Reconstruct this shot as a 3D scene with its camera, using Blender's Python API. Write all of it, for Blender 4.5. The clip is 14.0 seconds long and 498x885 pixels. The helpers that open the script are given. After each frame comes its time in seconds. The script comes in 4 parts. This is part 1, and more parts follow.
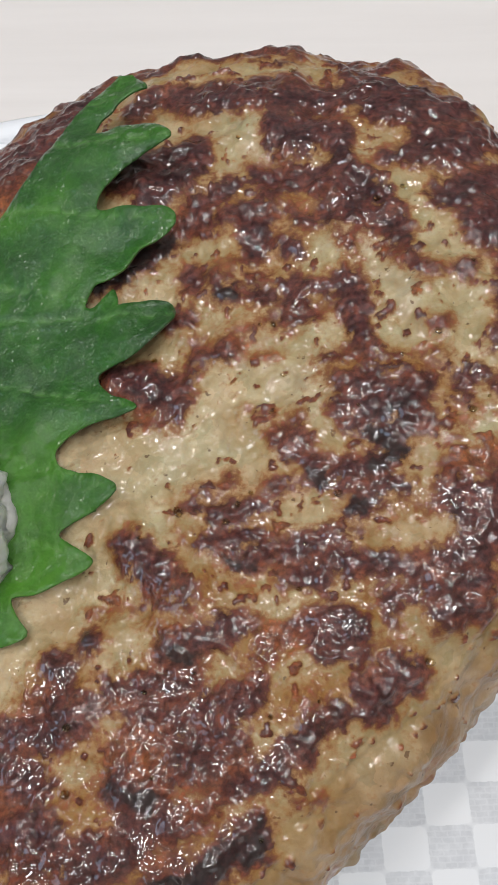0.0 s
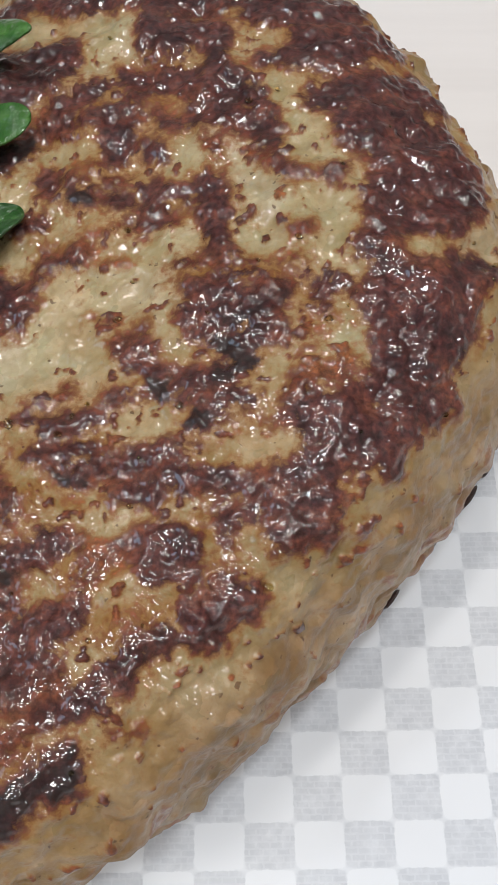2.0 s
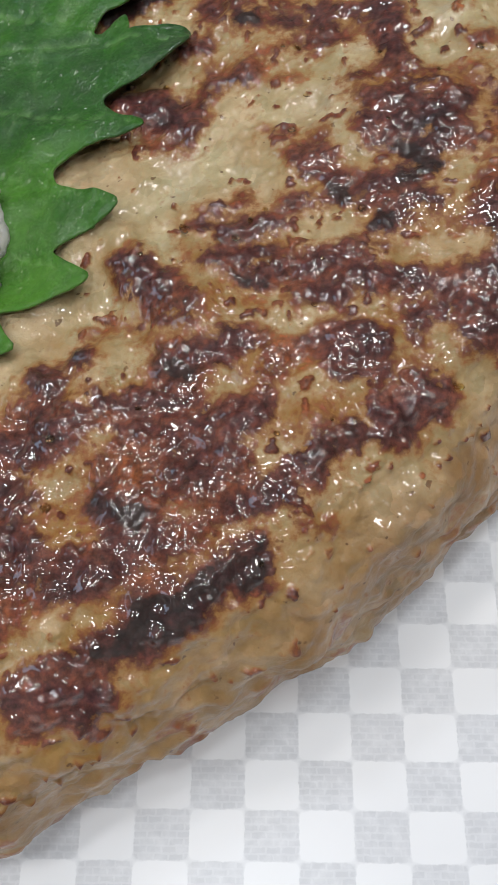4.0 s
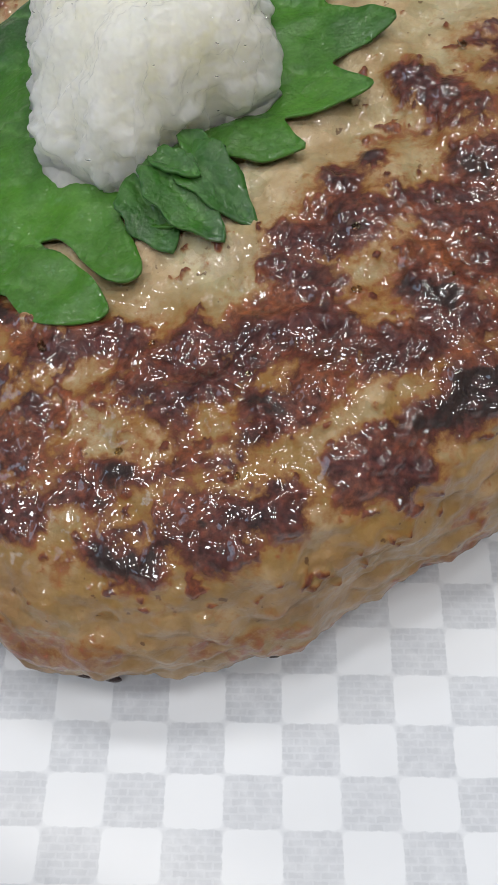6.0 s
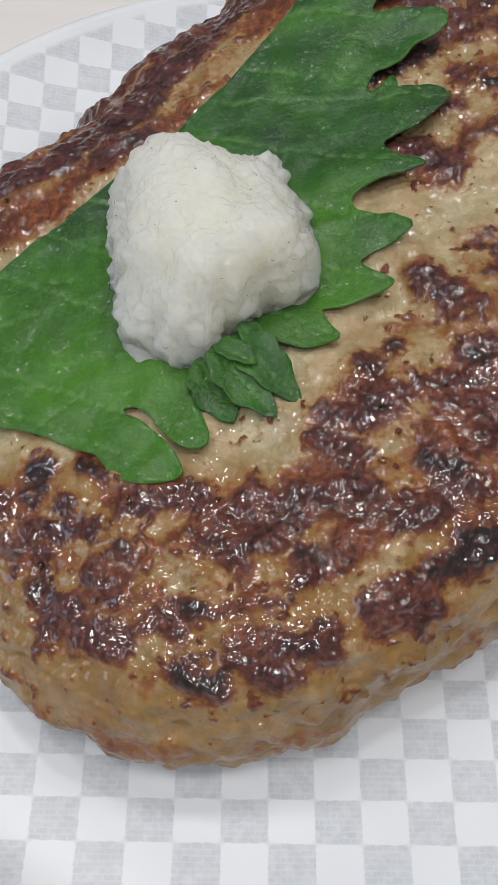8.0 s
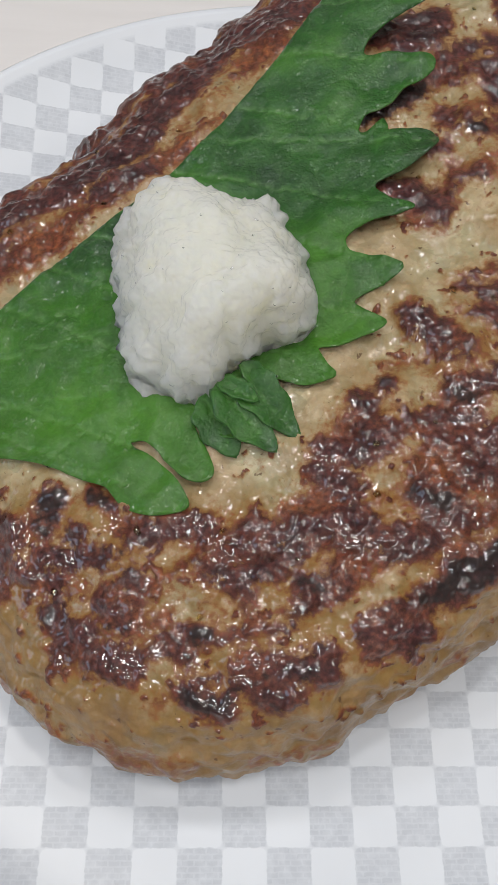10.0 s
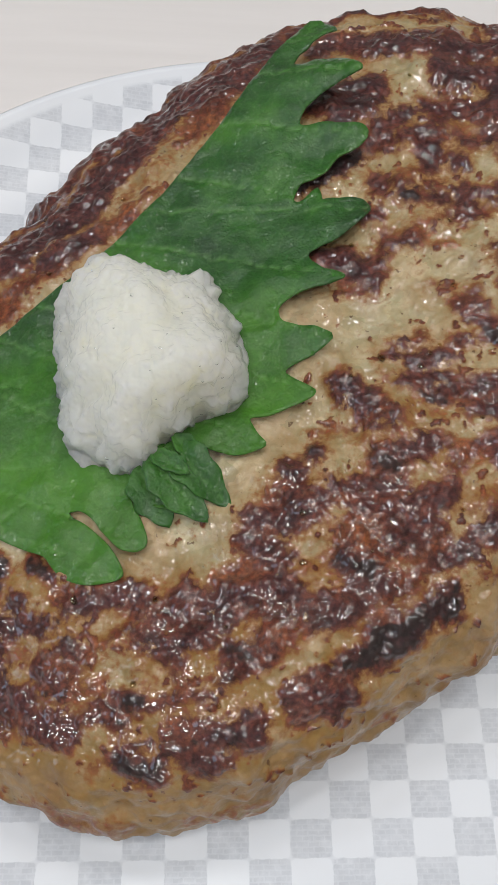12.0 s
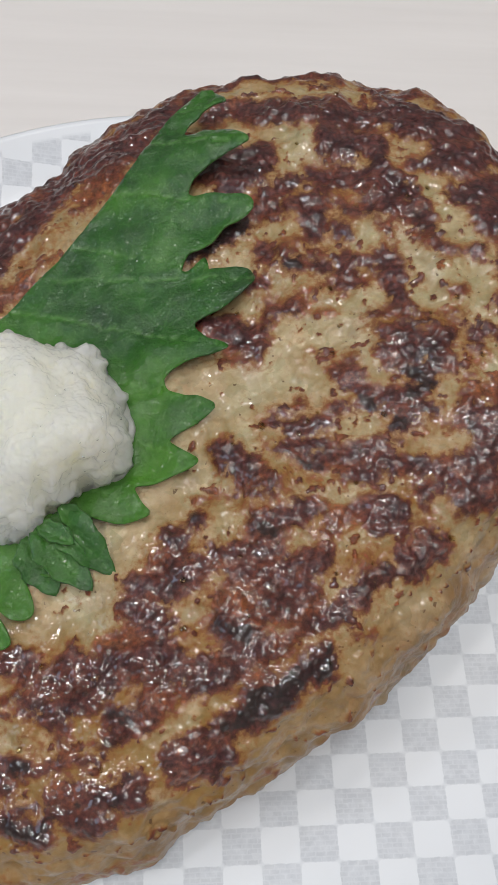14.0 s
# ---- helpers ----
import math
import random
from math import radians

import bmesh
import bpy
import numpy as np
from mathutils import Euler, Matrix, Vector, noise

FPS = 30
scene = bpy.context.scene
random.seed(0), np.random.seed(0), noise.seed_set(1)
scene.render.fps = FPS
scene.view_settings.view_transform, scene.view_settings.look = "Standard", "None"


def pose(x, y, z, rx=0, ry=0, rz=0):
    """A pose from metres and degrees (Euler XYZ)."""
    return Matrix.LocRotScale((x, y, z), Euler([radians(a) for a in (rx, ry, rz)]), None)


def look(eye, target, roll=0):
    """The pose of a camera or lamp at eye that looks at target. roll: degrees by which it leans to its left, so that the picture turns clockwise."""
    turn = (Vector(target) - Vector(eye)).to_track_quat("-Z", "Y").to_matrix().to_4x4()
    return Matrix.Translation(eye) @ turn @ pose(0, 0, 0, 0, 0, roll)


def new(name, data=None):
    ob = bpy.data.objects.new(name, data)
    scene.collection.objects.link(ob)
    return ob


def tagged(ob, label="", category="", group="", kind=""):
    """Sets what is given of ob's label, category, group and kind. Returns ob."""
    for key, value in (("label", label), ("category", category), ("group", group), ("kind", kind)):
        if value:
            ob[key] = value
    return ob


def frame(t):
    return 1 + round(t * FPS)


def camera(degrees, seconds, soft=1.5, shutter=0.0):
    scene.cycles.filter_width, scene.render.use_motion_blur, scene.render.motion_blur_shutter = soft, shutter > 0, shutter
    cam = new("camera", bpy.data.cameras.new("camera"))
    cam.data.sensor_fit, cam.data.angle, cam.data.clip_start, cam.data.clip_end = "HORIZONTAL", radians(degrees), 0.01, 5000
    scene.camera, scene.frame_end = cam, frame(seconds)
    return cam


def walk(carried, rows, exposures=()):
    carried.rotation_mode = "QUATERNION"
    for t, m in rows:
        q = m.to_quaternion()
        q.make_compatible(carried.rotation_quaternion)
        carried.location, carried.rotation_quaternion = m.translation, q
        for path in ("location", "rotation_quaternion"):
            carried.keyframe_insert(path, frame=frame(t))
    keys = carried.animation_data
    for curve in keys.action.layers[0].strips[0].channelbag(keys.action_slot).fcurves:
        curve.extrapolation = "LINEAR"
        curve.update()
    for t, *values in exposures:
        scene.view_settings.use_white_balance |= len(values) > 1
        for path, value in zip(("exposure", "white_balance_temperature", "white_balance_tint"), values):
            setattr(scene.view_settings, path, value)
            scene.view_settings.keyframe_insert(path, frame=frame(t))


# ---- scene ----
# ---- camera ----
cam = camera(29.69, 14.0)
PATH = [
    (0.0, 0.04998, 0.01947, 0.11052, 0.05217, 0.07197, 0.00295, 0.47),
    (0.5, 0.05790, 0.01967, 0.10435, 0.05833, 0.07228, -0.00318, -0.53),
    (1.0, 0.06322, 0.01940, 0.10296, 0.06540, 0.07063, -0.00522, 1.72),
    (1.5, 0.06586, 0.01793, 0.10167, 0.06784, 0.06954, -0.00633, 1.57),
    (2.0, 0.06438, 0.01545, 0.10147, 0.06621, 0.06721, -0.00647, 1.30),
    (2.2, 0.06274, 0.01469, 0.10226, 0.06419, 0.06594, -0.00593, 0.63),
    (4.3, 0.04887, -0.00127, 0.09080, 0.04666, 0.05166, -0.01656, -1.80),
    (4.5, 0.04659, -0.00295, 0.09001, 0.04434, 0.05034, -0.01717, -1.85),
    (5.0, 0.04048, -0.00900, 0.08538, 0.03880, 0.04547, -0.02122, -1.20),
    (5.5, 0.03317, -0.01412, 0.08350, 0.03290, 0.04089, -0.02283, 0.39),
    (6.0, 0.02610, -0.01649, 0.08449, 0.02700, 0.03908, -0.02154, 1.73),
    (6.5, 0.01907, -0.01505, 0.09008, 0.02092, 0.04055, -0.01593, 2.96),
    (7.0, 0.01606, -0.01420, 0.09663, 0.01849, 0.04142, -0.00935, 3.68),
    (7.5, 0.01802, -0.01430, 0.10179, 0.02082, 0.04178, -0.00395, 4.06),
    (7.7, 0.01906, -0.01399, 0.10393, 0.02204, 0.04230, -0.00168, 4.17),
    (9.8, 0.01508, -0.01188, 0.11382, 0.02384, 0.04188, 0.00720, 9.76),
    (10.0, 0.01417, -0.01081, 0.11431, 0.02291, 0.04271, 0.00758, 9.76),
    (10.5, 0.01183, -0.00945, 0.11588, 0.02021, 0.04419, 0.00918, 9.47),
    (11.0, 0.01413, -0.00970, 0.11618, 0.02224, 0.04394, 0.00945, 9.16),
    (11.5, 0.01760, -0.00717, 0.11684, 0.02511, 0.04635, 0.01002, 8.22),
    (12.0, 0.02276, -0.00582, 0.12170, 0.02985, 0.04788, 0.01494, 7.43),
    (12.5, 0.02616, -0.00358, 0.12681, 0.03286, 0.05025, 0.02009, 6.78),
    (13.0, 0.02819, -0.00167, 0.13235, 0.03494, 0.05214, 0.02562, 6.69),
    (13.5, 0.03098, -0.00179, 0.13212, 0.03935, 0.05201, 0.02550, 7.96),
    (14.0, 0.03265, -0.00075, 0.13036, 0.04354, 0.05255, 0.02371, 10.13),
]
walk(cam, [(t, look((x, y, z), (a, b, c), roll)) for t, x, y, z, a, b, c, roll in PATH],
     [(0.0, -0.50), (2.2, -0.50), (4.5, -0.50), (7.5, -0.68), (10.0, -0.70), (12.5, -0.68), (14.0, -0.69)])

# ---- light: a kitchen with rows of ceiling downlights and a cool window ----
U = 0.005                      # one printed check of the plate, in metres
world = bpy.data.worlds.new("world")
scene.world = world
world.use_nodes = True
world.node_tree.nodes["Background"].inputs["Color"].default_value = (0.9, 0.95, 1.0, 1)
world.node_tree.nodes["Background"].inputs["Strength"].default_value = 0.25
scene.view_settings.exposure = -0.5


def lamp(name, power, size, eye, target, colour):
    data = bpy.data.lights.new(name, "AREA")
    data.shape, data.size, data.size_y = "RECTANGLE", size[0], size[1]
    data.energy, data.color = power, colour
    ob = new(name, data)
    ob.matrix_world = look(eye, target)
    return ob


for k, (lx, ly) in enumerate((x, y) for y in (-0.75, -0.05, 0.66) for x in (-0.62, 0.0, 0.64)):
    lamp("ceiling_downlight", 6.0, (0.18, 0.18), (lx, ly, 1.63), (lx, ly, 0), (1.0, 0.955, 0.90) if k % 2 else (0.93, 0.97, 1.0))
lamp("window_light", 11, (1.0, 0.9), (-1.72, -0.3, 0.85), (0, 0, 0.1), (0.56, 0.74, 1.0))

# ---- materials ----


def material(name):
    m = bpy.data.materials.new(name)
    m.use_nodes = True
    nt = m.node_tree
    return m, nt, nt.nodes["Principled BSDF"]


def noise_node(nt, vec, scale, detail=3.0, rough=0.55, distort=0.0):
    n = nt.nodes.new("ShaderNodeTexNoise")
    n.inputs["Scale"].default_value = scale
    n.inputs["Detail"].default_value = detail
    n.inputs["Roughness"].default_value = rough
    n.inputs["Distortion"].default_value = distort
    nt.links.new(vec, n.inputs["Vector"])
    return n.outputs["Fac"]


def ramp(nt, fac, stops, smooth=False):
    n = nt.nodes.new("ShaderNodeValToRGB")
    if smooth:
        n.color_ramp.interpolation = "EASE"
    els = n.color_ramp.elements
    while len(els) < len(stops):
        els.new(0.5)
    for e, (p, c) in zip(els, stops):
        e.position = p
        e.color = (*c, 1) if len(c) == 3 else c
    nt.links.new(fac, n.inputs["Fac"])
    return n.outputs["Color"]


def math_node(nt, op, a, b=None, c=None):
    n = nt.nodes.new("ShaderNodeMath")
    n.operation = op
    for k, v in enumerate((a, b, c)):
        if v is None:
            continue
        if isinstance(v, (int, float)):
            n.inputs[k].default_value = v
        else:
            nt.links.new(v, n.inputs[k])
    return n.outputs[0]


def mix(nt, fac, a, b, mode="MIX"):
    n = nt.nodes.new("ShaderNodeMix")
    n.data_type, n.blend_type = "RGBA", mode
    for key, v in (("Factor", fac), ("A", a), ("B", b)):
        socket = [s for s in n.inputs if s.name == key and s.enabled][0]
        if isinstance(v, (int, float)):
            socket.default_value = v
        elif isinstance(v, tuple):
            socket.default_value = (*v, 1)
        else:
            nt.links.new(v, socket)
    return [s for s in n.outputs if s.enabled][0]


def bump(nt, bsdf, height, strength, distance):
    n = nt.nodes.new("ShaderNodeBump")
    n.inputs["Strength"].default_value = strength
    n.inputs["Distance"].default_value = distance
    nt.links.new(height, n.inputs["Height"])
    nt.links.new(n.outputs[0], bsdf.inputs["Normal"])
    return n


def coords(nt):
    n = nt.nodes.new("ShaderNodeTexCoord")
    return n.outputs["Object"]


def attribute(nt, name):
    n = nt.nodes.new("ShaderNodeAttribute")
    n.attribute_name = name
    return n.outputs["Fac"]


def meat_material():
    m, nt, b = material("seared_meat")
    co = coords(nt)
    sear, black, wall = attribute(nt, "sear"), attribute(nt, "black"), attribute(nt, "wall")
    big = noise_node(nt, co, 75, 4, 0.6)
    mid = noise_node(nt, co, 420, 5, 0.65)
    fine = noise_node(nt, co, 1500, 4, 0.6)
    pale = ramp(nt, big, [(0.3, (0.42, 0.302, 0.186)), (0.43, (0.48, 0.385, 0.250)), (0.55, (0.46, 0.412, 0.268)), (0.64, (0.51, 0.452, 0.335)), (0.75, (0.56, 0.445, 0.340))])
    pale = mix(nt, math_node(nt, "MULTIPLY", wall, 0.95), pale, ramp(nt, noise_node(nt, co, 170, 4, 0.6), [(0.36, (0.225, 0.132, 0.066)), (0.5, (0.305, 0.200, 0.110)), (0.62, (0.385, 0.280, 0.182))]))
    # grains of mince, each its own tint
    grain = nt.nodes.new("ShaderNodeTexVoronoi")
    grain.inputs["Scale"].default_value = 520
    grain.inputs["Randomness"].default_value = 1.0
    bent = nt.nodes.new("ShaderNodeVectorMath")
    bent.operation = "MULTIPLY_ADD"
    bend = nt.nodes.new("ShaderNodeTexNoise")
    bend.inputs["Scale"].default_value = 700
    nt.links.new(co, bend.inputs["Vector"])
    nt.links.new(bend.outputs["Color"], bent.inputs[0])
    bent.inputs[1].default_value = (0.0016, 0.0016, 0.0016)
    nt.links.new(co, bent.inputs[2])
    nt.links.new(bent.outputs[0], grain.inputs["Vector"])
    tint = nt.nodes.new("ShaderNodeSeparateColor")
    nt.links.new(grain.outputs["Color"], tint.inputs[0])
    pale = mix(nt, 0.75, pale, ramp(nt, tint.outputs[0], [(0.0, (0.80, 0.86, 0.80)), (0.35, (1.0, 0.97, 0.92)), (0.7, (1.06, 1.04, 1.0)), (1.0, (1.26, 1.22, 1.22))]), "MULTIPLY")
    amber = math_node(nt, "MULTIPLY", attribute(nt, "amber"), ramp(nt, noise_node(nt, co, 230, 4, 0.6), [(0.36, (0.3, 0.3, 0.3)), (0.56, (1, 1, 1))]))
    pale = mix(nt, math_node(nt, "MULTIPLY", amber, 0.92), pale, (0.275, 0.160, 0.044))
    speck = ramp(nt, noise_node(nt, co, 1100, 2, 0.5), [(0.26, (1, 1, 1)), (0.31, (0, 0, 0))])
    pale = mix(nt, math_node(nt, "MULTIPLY", speck, 0.75), pale, (0.09, 0.04, 0.02))
    pale = mix(nt, 0.45, pale, ramp(nt, mid, [(0.3, (0.55, 0.44, 0.28)), (0.6, (1.0, 0.97, 0.92))]), "MULTIPLY")
    # browning: golden rim, then red-brown crust, then black spots
    edge = math_node(nt, "ADD", sear, math_node(nt, "MULTIPLY", math_node(nt, "SUBTRACT", mid, 0.5), 1.1))
    edge = math_node(nt, "ADD", edge, math_node(nt, "MULTIPLY", math_node(nt, "SUBTRACT", fine, 0.5), 0.9))
    gold = ramp(nt, edge, [(0.10, (0, 0, 0)), (0.42, (1, 1, 1))])
    crust = ramp(nt, edge, [(0.34, (0, 0, 0)), (0.62, (1, 1, 1))])
    tone = math_node(nt, "ADD", math_node(nt, "MULTIPLY", mid, 0.6), math_node(nt, "MULTIPLY", noise_node(nt, co, 160, 3, 0.6), 0.45))
    brown = ramp(nt, tone, [(0.36, (0.020, 0.009, 0.011)), (0.46, (0.046, 0.017, 0.018)), (0.56, (0.080, 0.028, 0.027)), (0.68, (0.135, 0.046, 0.034))])
    rust = ramp(nt, tone, [(0.36, (0.045, 0.014, 0.011)), (0.50, (0.120, 0.036, 0.020)), (0.66, (0.23, 0.084, 0.032))])
    brown = mix(nt, attribute(nt, "thick"), rust, brown)
    brown = mix(nt, 0.7, brown, ramp(nt, fine, [(0.32, (0.25, 0.22, 0.22)), (0.5, (1.0, 0.95, 0.95)), (0.68, (2.0, 1.7, 1.5))]), "MULTIPLY")
    col = mix(nt, math_node(nt, "MULTIPLY", gold, 0.75), pale, (0.255, 0.098, 0.026))
    col = mix(nt, crust, col, brown)
    dark = math_node(nt, "ADD", black, math_node(nt, "MULTIPLY", math_node(nt, "SUBTRACT", mid, 0.5), 2.2))
    char_shade = ramp(nt, dark, [(0.66, (0, 0, 0)), (1.0, (1, 1, 1))])
    col = mix(nt, math_node(nt, "MULTIPLY", char_shade, 0.85), col, (0.016, 0.012, 0.012))
    nt.links.new(col, b.inputs["Base Color"])
    b.inputs["Specular IOR Level"].default_value = 0.2
    b.inputs["Roughness"].default_value = 0.5
    b.inputs["Subsurface Weight"].default_value = 0.12
    b.inputs["Subsurface Radius"].default_value = (1.0, 0.45, 0.2)
    b.inputs["Subsurface Scale"].default_value = 0.0012
    h = math_node(nt, "ADD", math_node(nt, "ADD", math_node(nt, "MULTIPLY", fine, 0.5), mid), math_node(nt, "MULTIPLY", grain.outputs["Distance"], -0.35))
    bump(nt, b, h, 0.4, 0.0006)
    # the film of fat and juice: smooth, beaded, thicker here and there
    film = ramp(nt, noise_node(nt, co, 300, 4, 0.65), [(0.36, (0.10, 0.10, 0.10)), (0.53, (1, 1, 1))])
    film = math_node(nt, "MULTIPLY", film, math_node(nt, "ADD", 0.38, math_node(nt, "MULTIPLY", math_node(nt, "MAXIMUM", sear, math_node(nt, "MULTIPLY", amber, 0.7)), 0.62)))
    nt.links.new(film, b.inputs["Coat Weight"])
    b.inputs["Coat Roughness"].default_value = 0.065
    b.inputs["Coat IOR"].default_value = 1.66
    wet = nt.nodes.new("ShaderNodeBump")
    wet.inputs["Strength"].default_value, wet.inputs["Distance"].default_value = 1.0, 0.00056
    beads = math_node(nt, "ADD", math_node(nt, "MULTIPLY", noise_node(nt, co, 620, 0, 0.5), math_node(nt, "ADD", 0.04, math_node(nt, "MULTIPLY", math_node(nt, "MAXIMUM", sear, math_node(nt, "MULTIPLY", amber, 0.20)), 0.60))), math_node(nt, "MULTIPLY", noise_node(nt, co, 560, 1, 0.5), 0.40))
    beads = math_node(nt, "MULTIPLY", beads, math_node(nt, "SUBTRACT", 1.0, math_node(nt, "MULTIPLY", wall, 0.3)))
    nt.links.new(beads, wet.inputs["Height"])
    nt.links.new(wet.outputs[0], b.inputs["Coat Normal"])
    return m


def leaf_material():
    m, nt, b = material("shiso_leaf")
    co = coords(nt)
    vein = attribute(nt, "vein")
    big = noise_node(nt, co, 110, 3, 0.6)
    fine = noise_node(nt, co, 900, 4, 0.6)
    col = ramp(nt, big, [(0.3, (0.012, 0.052, 0.012)), (0.50, (0.019, 0.094, 0.010)), (0.70, (0.046, 0.165, 0.011))])
    col = mix(nt, math_node(nt, "MULTIPLY", attribute(nt, "base"), 0.45), col, (0.085, 0.245, 0.016))
    col = mix(nt, 0.4, col, ramp(nt, fine, [(0.3, (0.5, 0.6, 0.45)), (0.65, (1, 1, 1))]), "MULTIPLY")
    col = mix(nt, math_node(nt, "MULTIPLY", vein, 0.38), col, (0.15, 0.32, 0.09))
    net = nt.nodes.new("ShaderNodeTexVoronoi")
    net.feature = "DISTANCE_TO_EDGE"
    net.inputs["Scale"].default_value = 430
    nt.links.new(co, net.inputs["Vector"])
    threads = ramp(nt, net.outputs["Distance"], [(0.0, (1, 1, 1)), (0.07, (0, 0, 0))])
    col = mix(nt, math_node(nt, "MULTIPLY", threads, 0.07), col, (0.16, 0.34, 0.09))
    nt.links.new(col, b.inputs["Base Color"])
    rough = ramp(nt, noise_node(nt, co, 160, 3, 0.6), [(0.4, (0.42, 0.42, 0.42)), (0.62, (0.62, 0.62, 0.62))])
    nt.links.new(rough, b.inputs["Roughness"])
    b.inputs["Subsurface Weight"].default_value = 0.15
    b.inputs["Subsurface Radius"].default_value = (0.3, 1.0, 0.2)
    b.inputs["Subsurface Scale"].default_value = 0.0006
    h = math_node(nt, "ADD", math_node(nt, "MULTIPLY", fine, 0.5), math_node(nt, "MULTIPLY", vein, -0.6))
    cells = nt.nodes.new("ShaderNodeTexVoronoi")
    cells.feature = "DISTANCE_TO_EDGE"
    cells.inputs["Scale"].default_value = 800
    nt.links.new(co, cells.inputs["Vector"])
    h = math_node(nt, "ADD", h, math_node(nt, "MULTIPLY", math_node(nt, "MINIMUM", cells.outputs["Distance"], 0.2), 0.45))
    h = math_node(nt, "ADD", h, math_node(nt, "MULTIPLY", noise_node(nt, co, 320, 2, 0.5), 0.35))
    bump(nt, b, h, 0.5, 0.0005)
    b.inputs["Specular IOR Level"].default_value = 0.25
    b.inputs["Sheen Weight"].default_value = 0.05
    b.inputs["Sheen Roughness"].default_value = 0.45
    b.inputs["Coat Weight"].default_value = 0.65
    b.inputs["Coat Roughness"].default_value = 0.06
    wet = nt.nodes.new("ShaderNodeBump")
    wet.inputs["Strength"].default_value, wet.inputs["Distance"].default_value = 1.0, 0.00045
    nt.links.new(math_node(nt, "ADD", noise_node(nt, co, 1700, 1, 0.5), math_node(nt, "MULTIPLY", noise_node(nt, co, 500, 1, 0.5), 1.6)), wet.inputs["Height"])
    nt.links.new(wet.outputs[0], b.inputs["Coat Normal"])
    return m


def fat_material(name="clear_fat", colour=(0.93, 0.84, 0.58, 1)):
    m, nt, b = material(name)
    b.inputs["Base Color"].default_value = colour
    b.inputs["Roughness"].default_value = 0.03
    b.inputs["IOR"].default_value = 1.45
    b.inputs["Transmission Weight"].default_value = 1.0
    return m


def radish_material(name, size, weight, bright, clear):
    m, nt, b = material(name)
    co = coords(nt)
    big = noise_node(nt, co, 200, 4, 0.6)
    pale = [tuple(min(0.97, bright * v) for v in c) for c in ((0.63, 0.635, 0.57), (0.69, 0.675, 0.59), (0.70, 0.665, 0.47))]
    col = ramp(nt, big, list(zip((0.3, 0.6, 0.8), pale)))
    nt.links.new(col, b.inputs["Base Color"])
    b.inputs["Roughness"].default_value = 0.35
    b.inputs["Subsurface Weight"].default_value = weight
    b.inputs["Subsurface Radius"].default_value = (1.0, 1.0, 0.85)
    b.inputs["Subsurface Scale"].default_value = size
    b.inputs["Specular IOR Level"].default_value = 0.15
    h = math_node(nt, "ADD", noise_node(nt, co, 1100, 4, 0.6), math_node(nt, "MULTIPLY", noise_node(nt, co, 2600, 2, 0.5), 0.5))
    bump(nt, b, h, 0.3, 0.0003)
    b.inputs["Coat Weight"].default_value = 0.35
    b.inputs["Coat Roughness"].default_value = 0.08
    wet = nt.nodes.new("ShaderNodeBump")
    wet.inputs["Strength"].default_value, wet.inputs["Distance"].default_value = 1.0, 0.0006
    nt.links.new(noise_node(nt, co, 1300, 1, 0.5), wet.inputs["Height"])
    nt.links.new(wet.outputs[0], b.inputs["Coat Normal"])
    b.inputs["Transmission Weight"].default_value = clear
    return m


CHECK_Y = 0.8727 * U
CX, CY = 7.1, 10.1             # the plate's middle, in checks


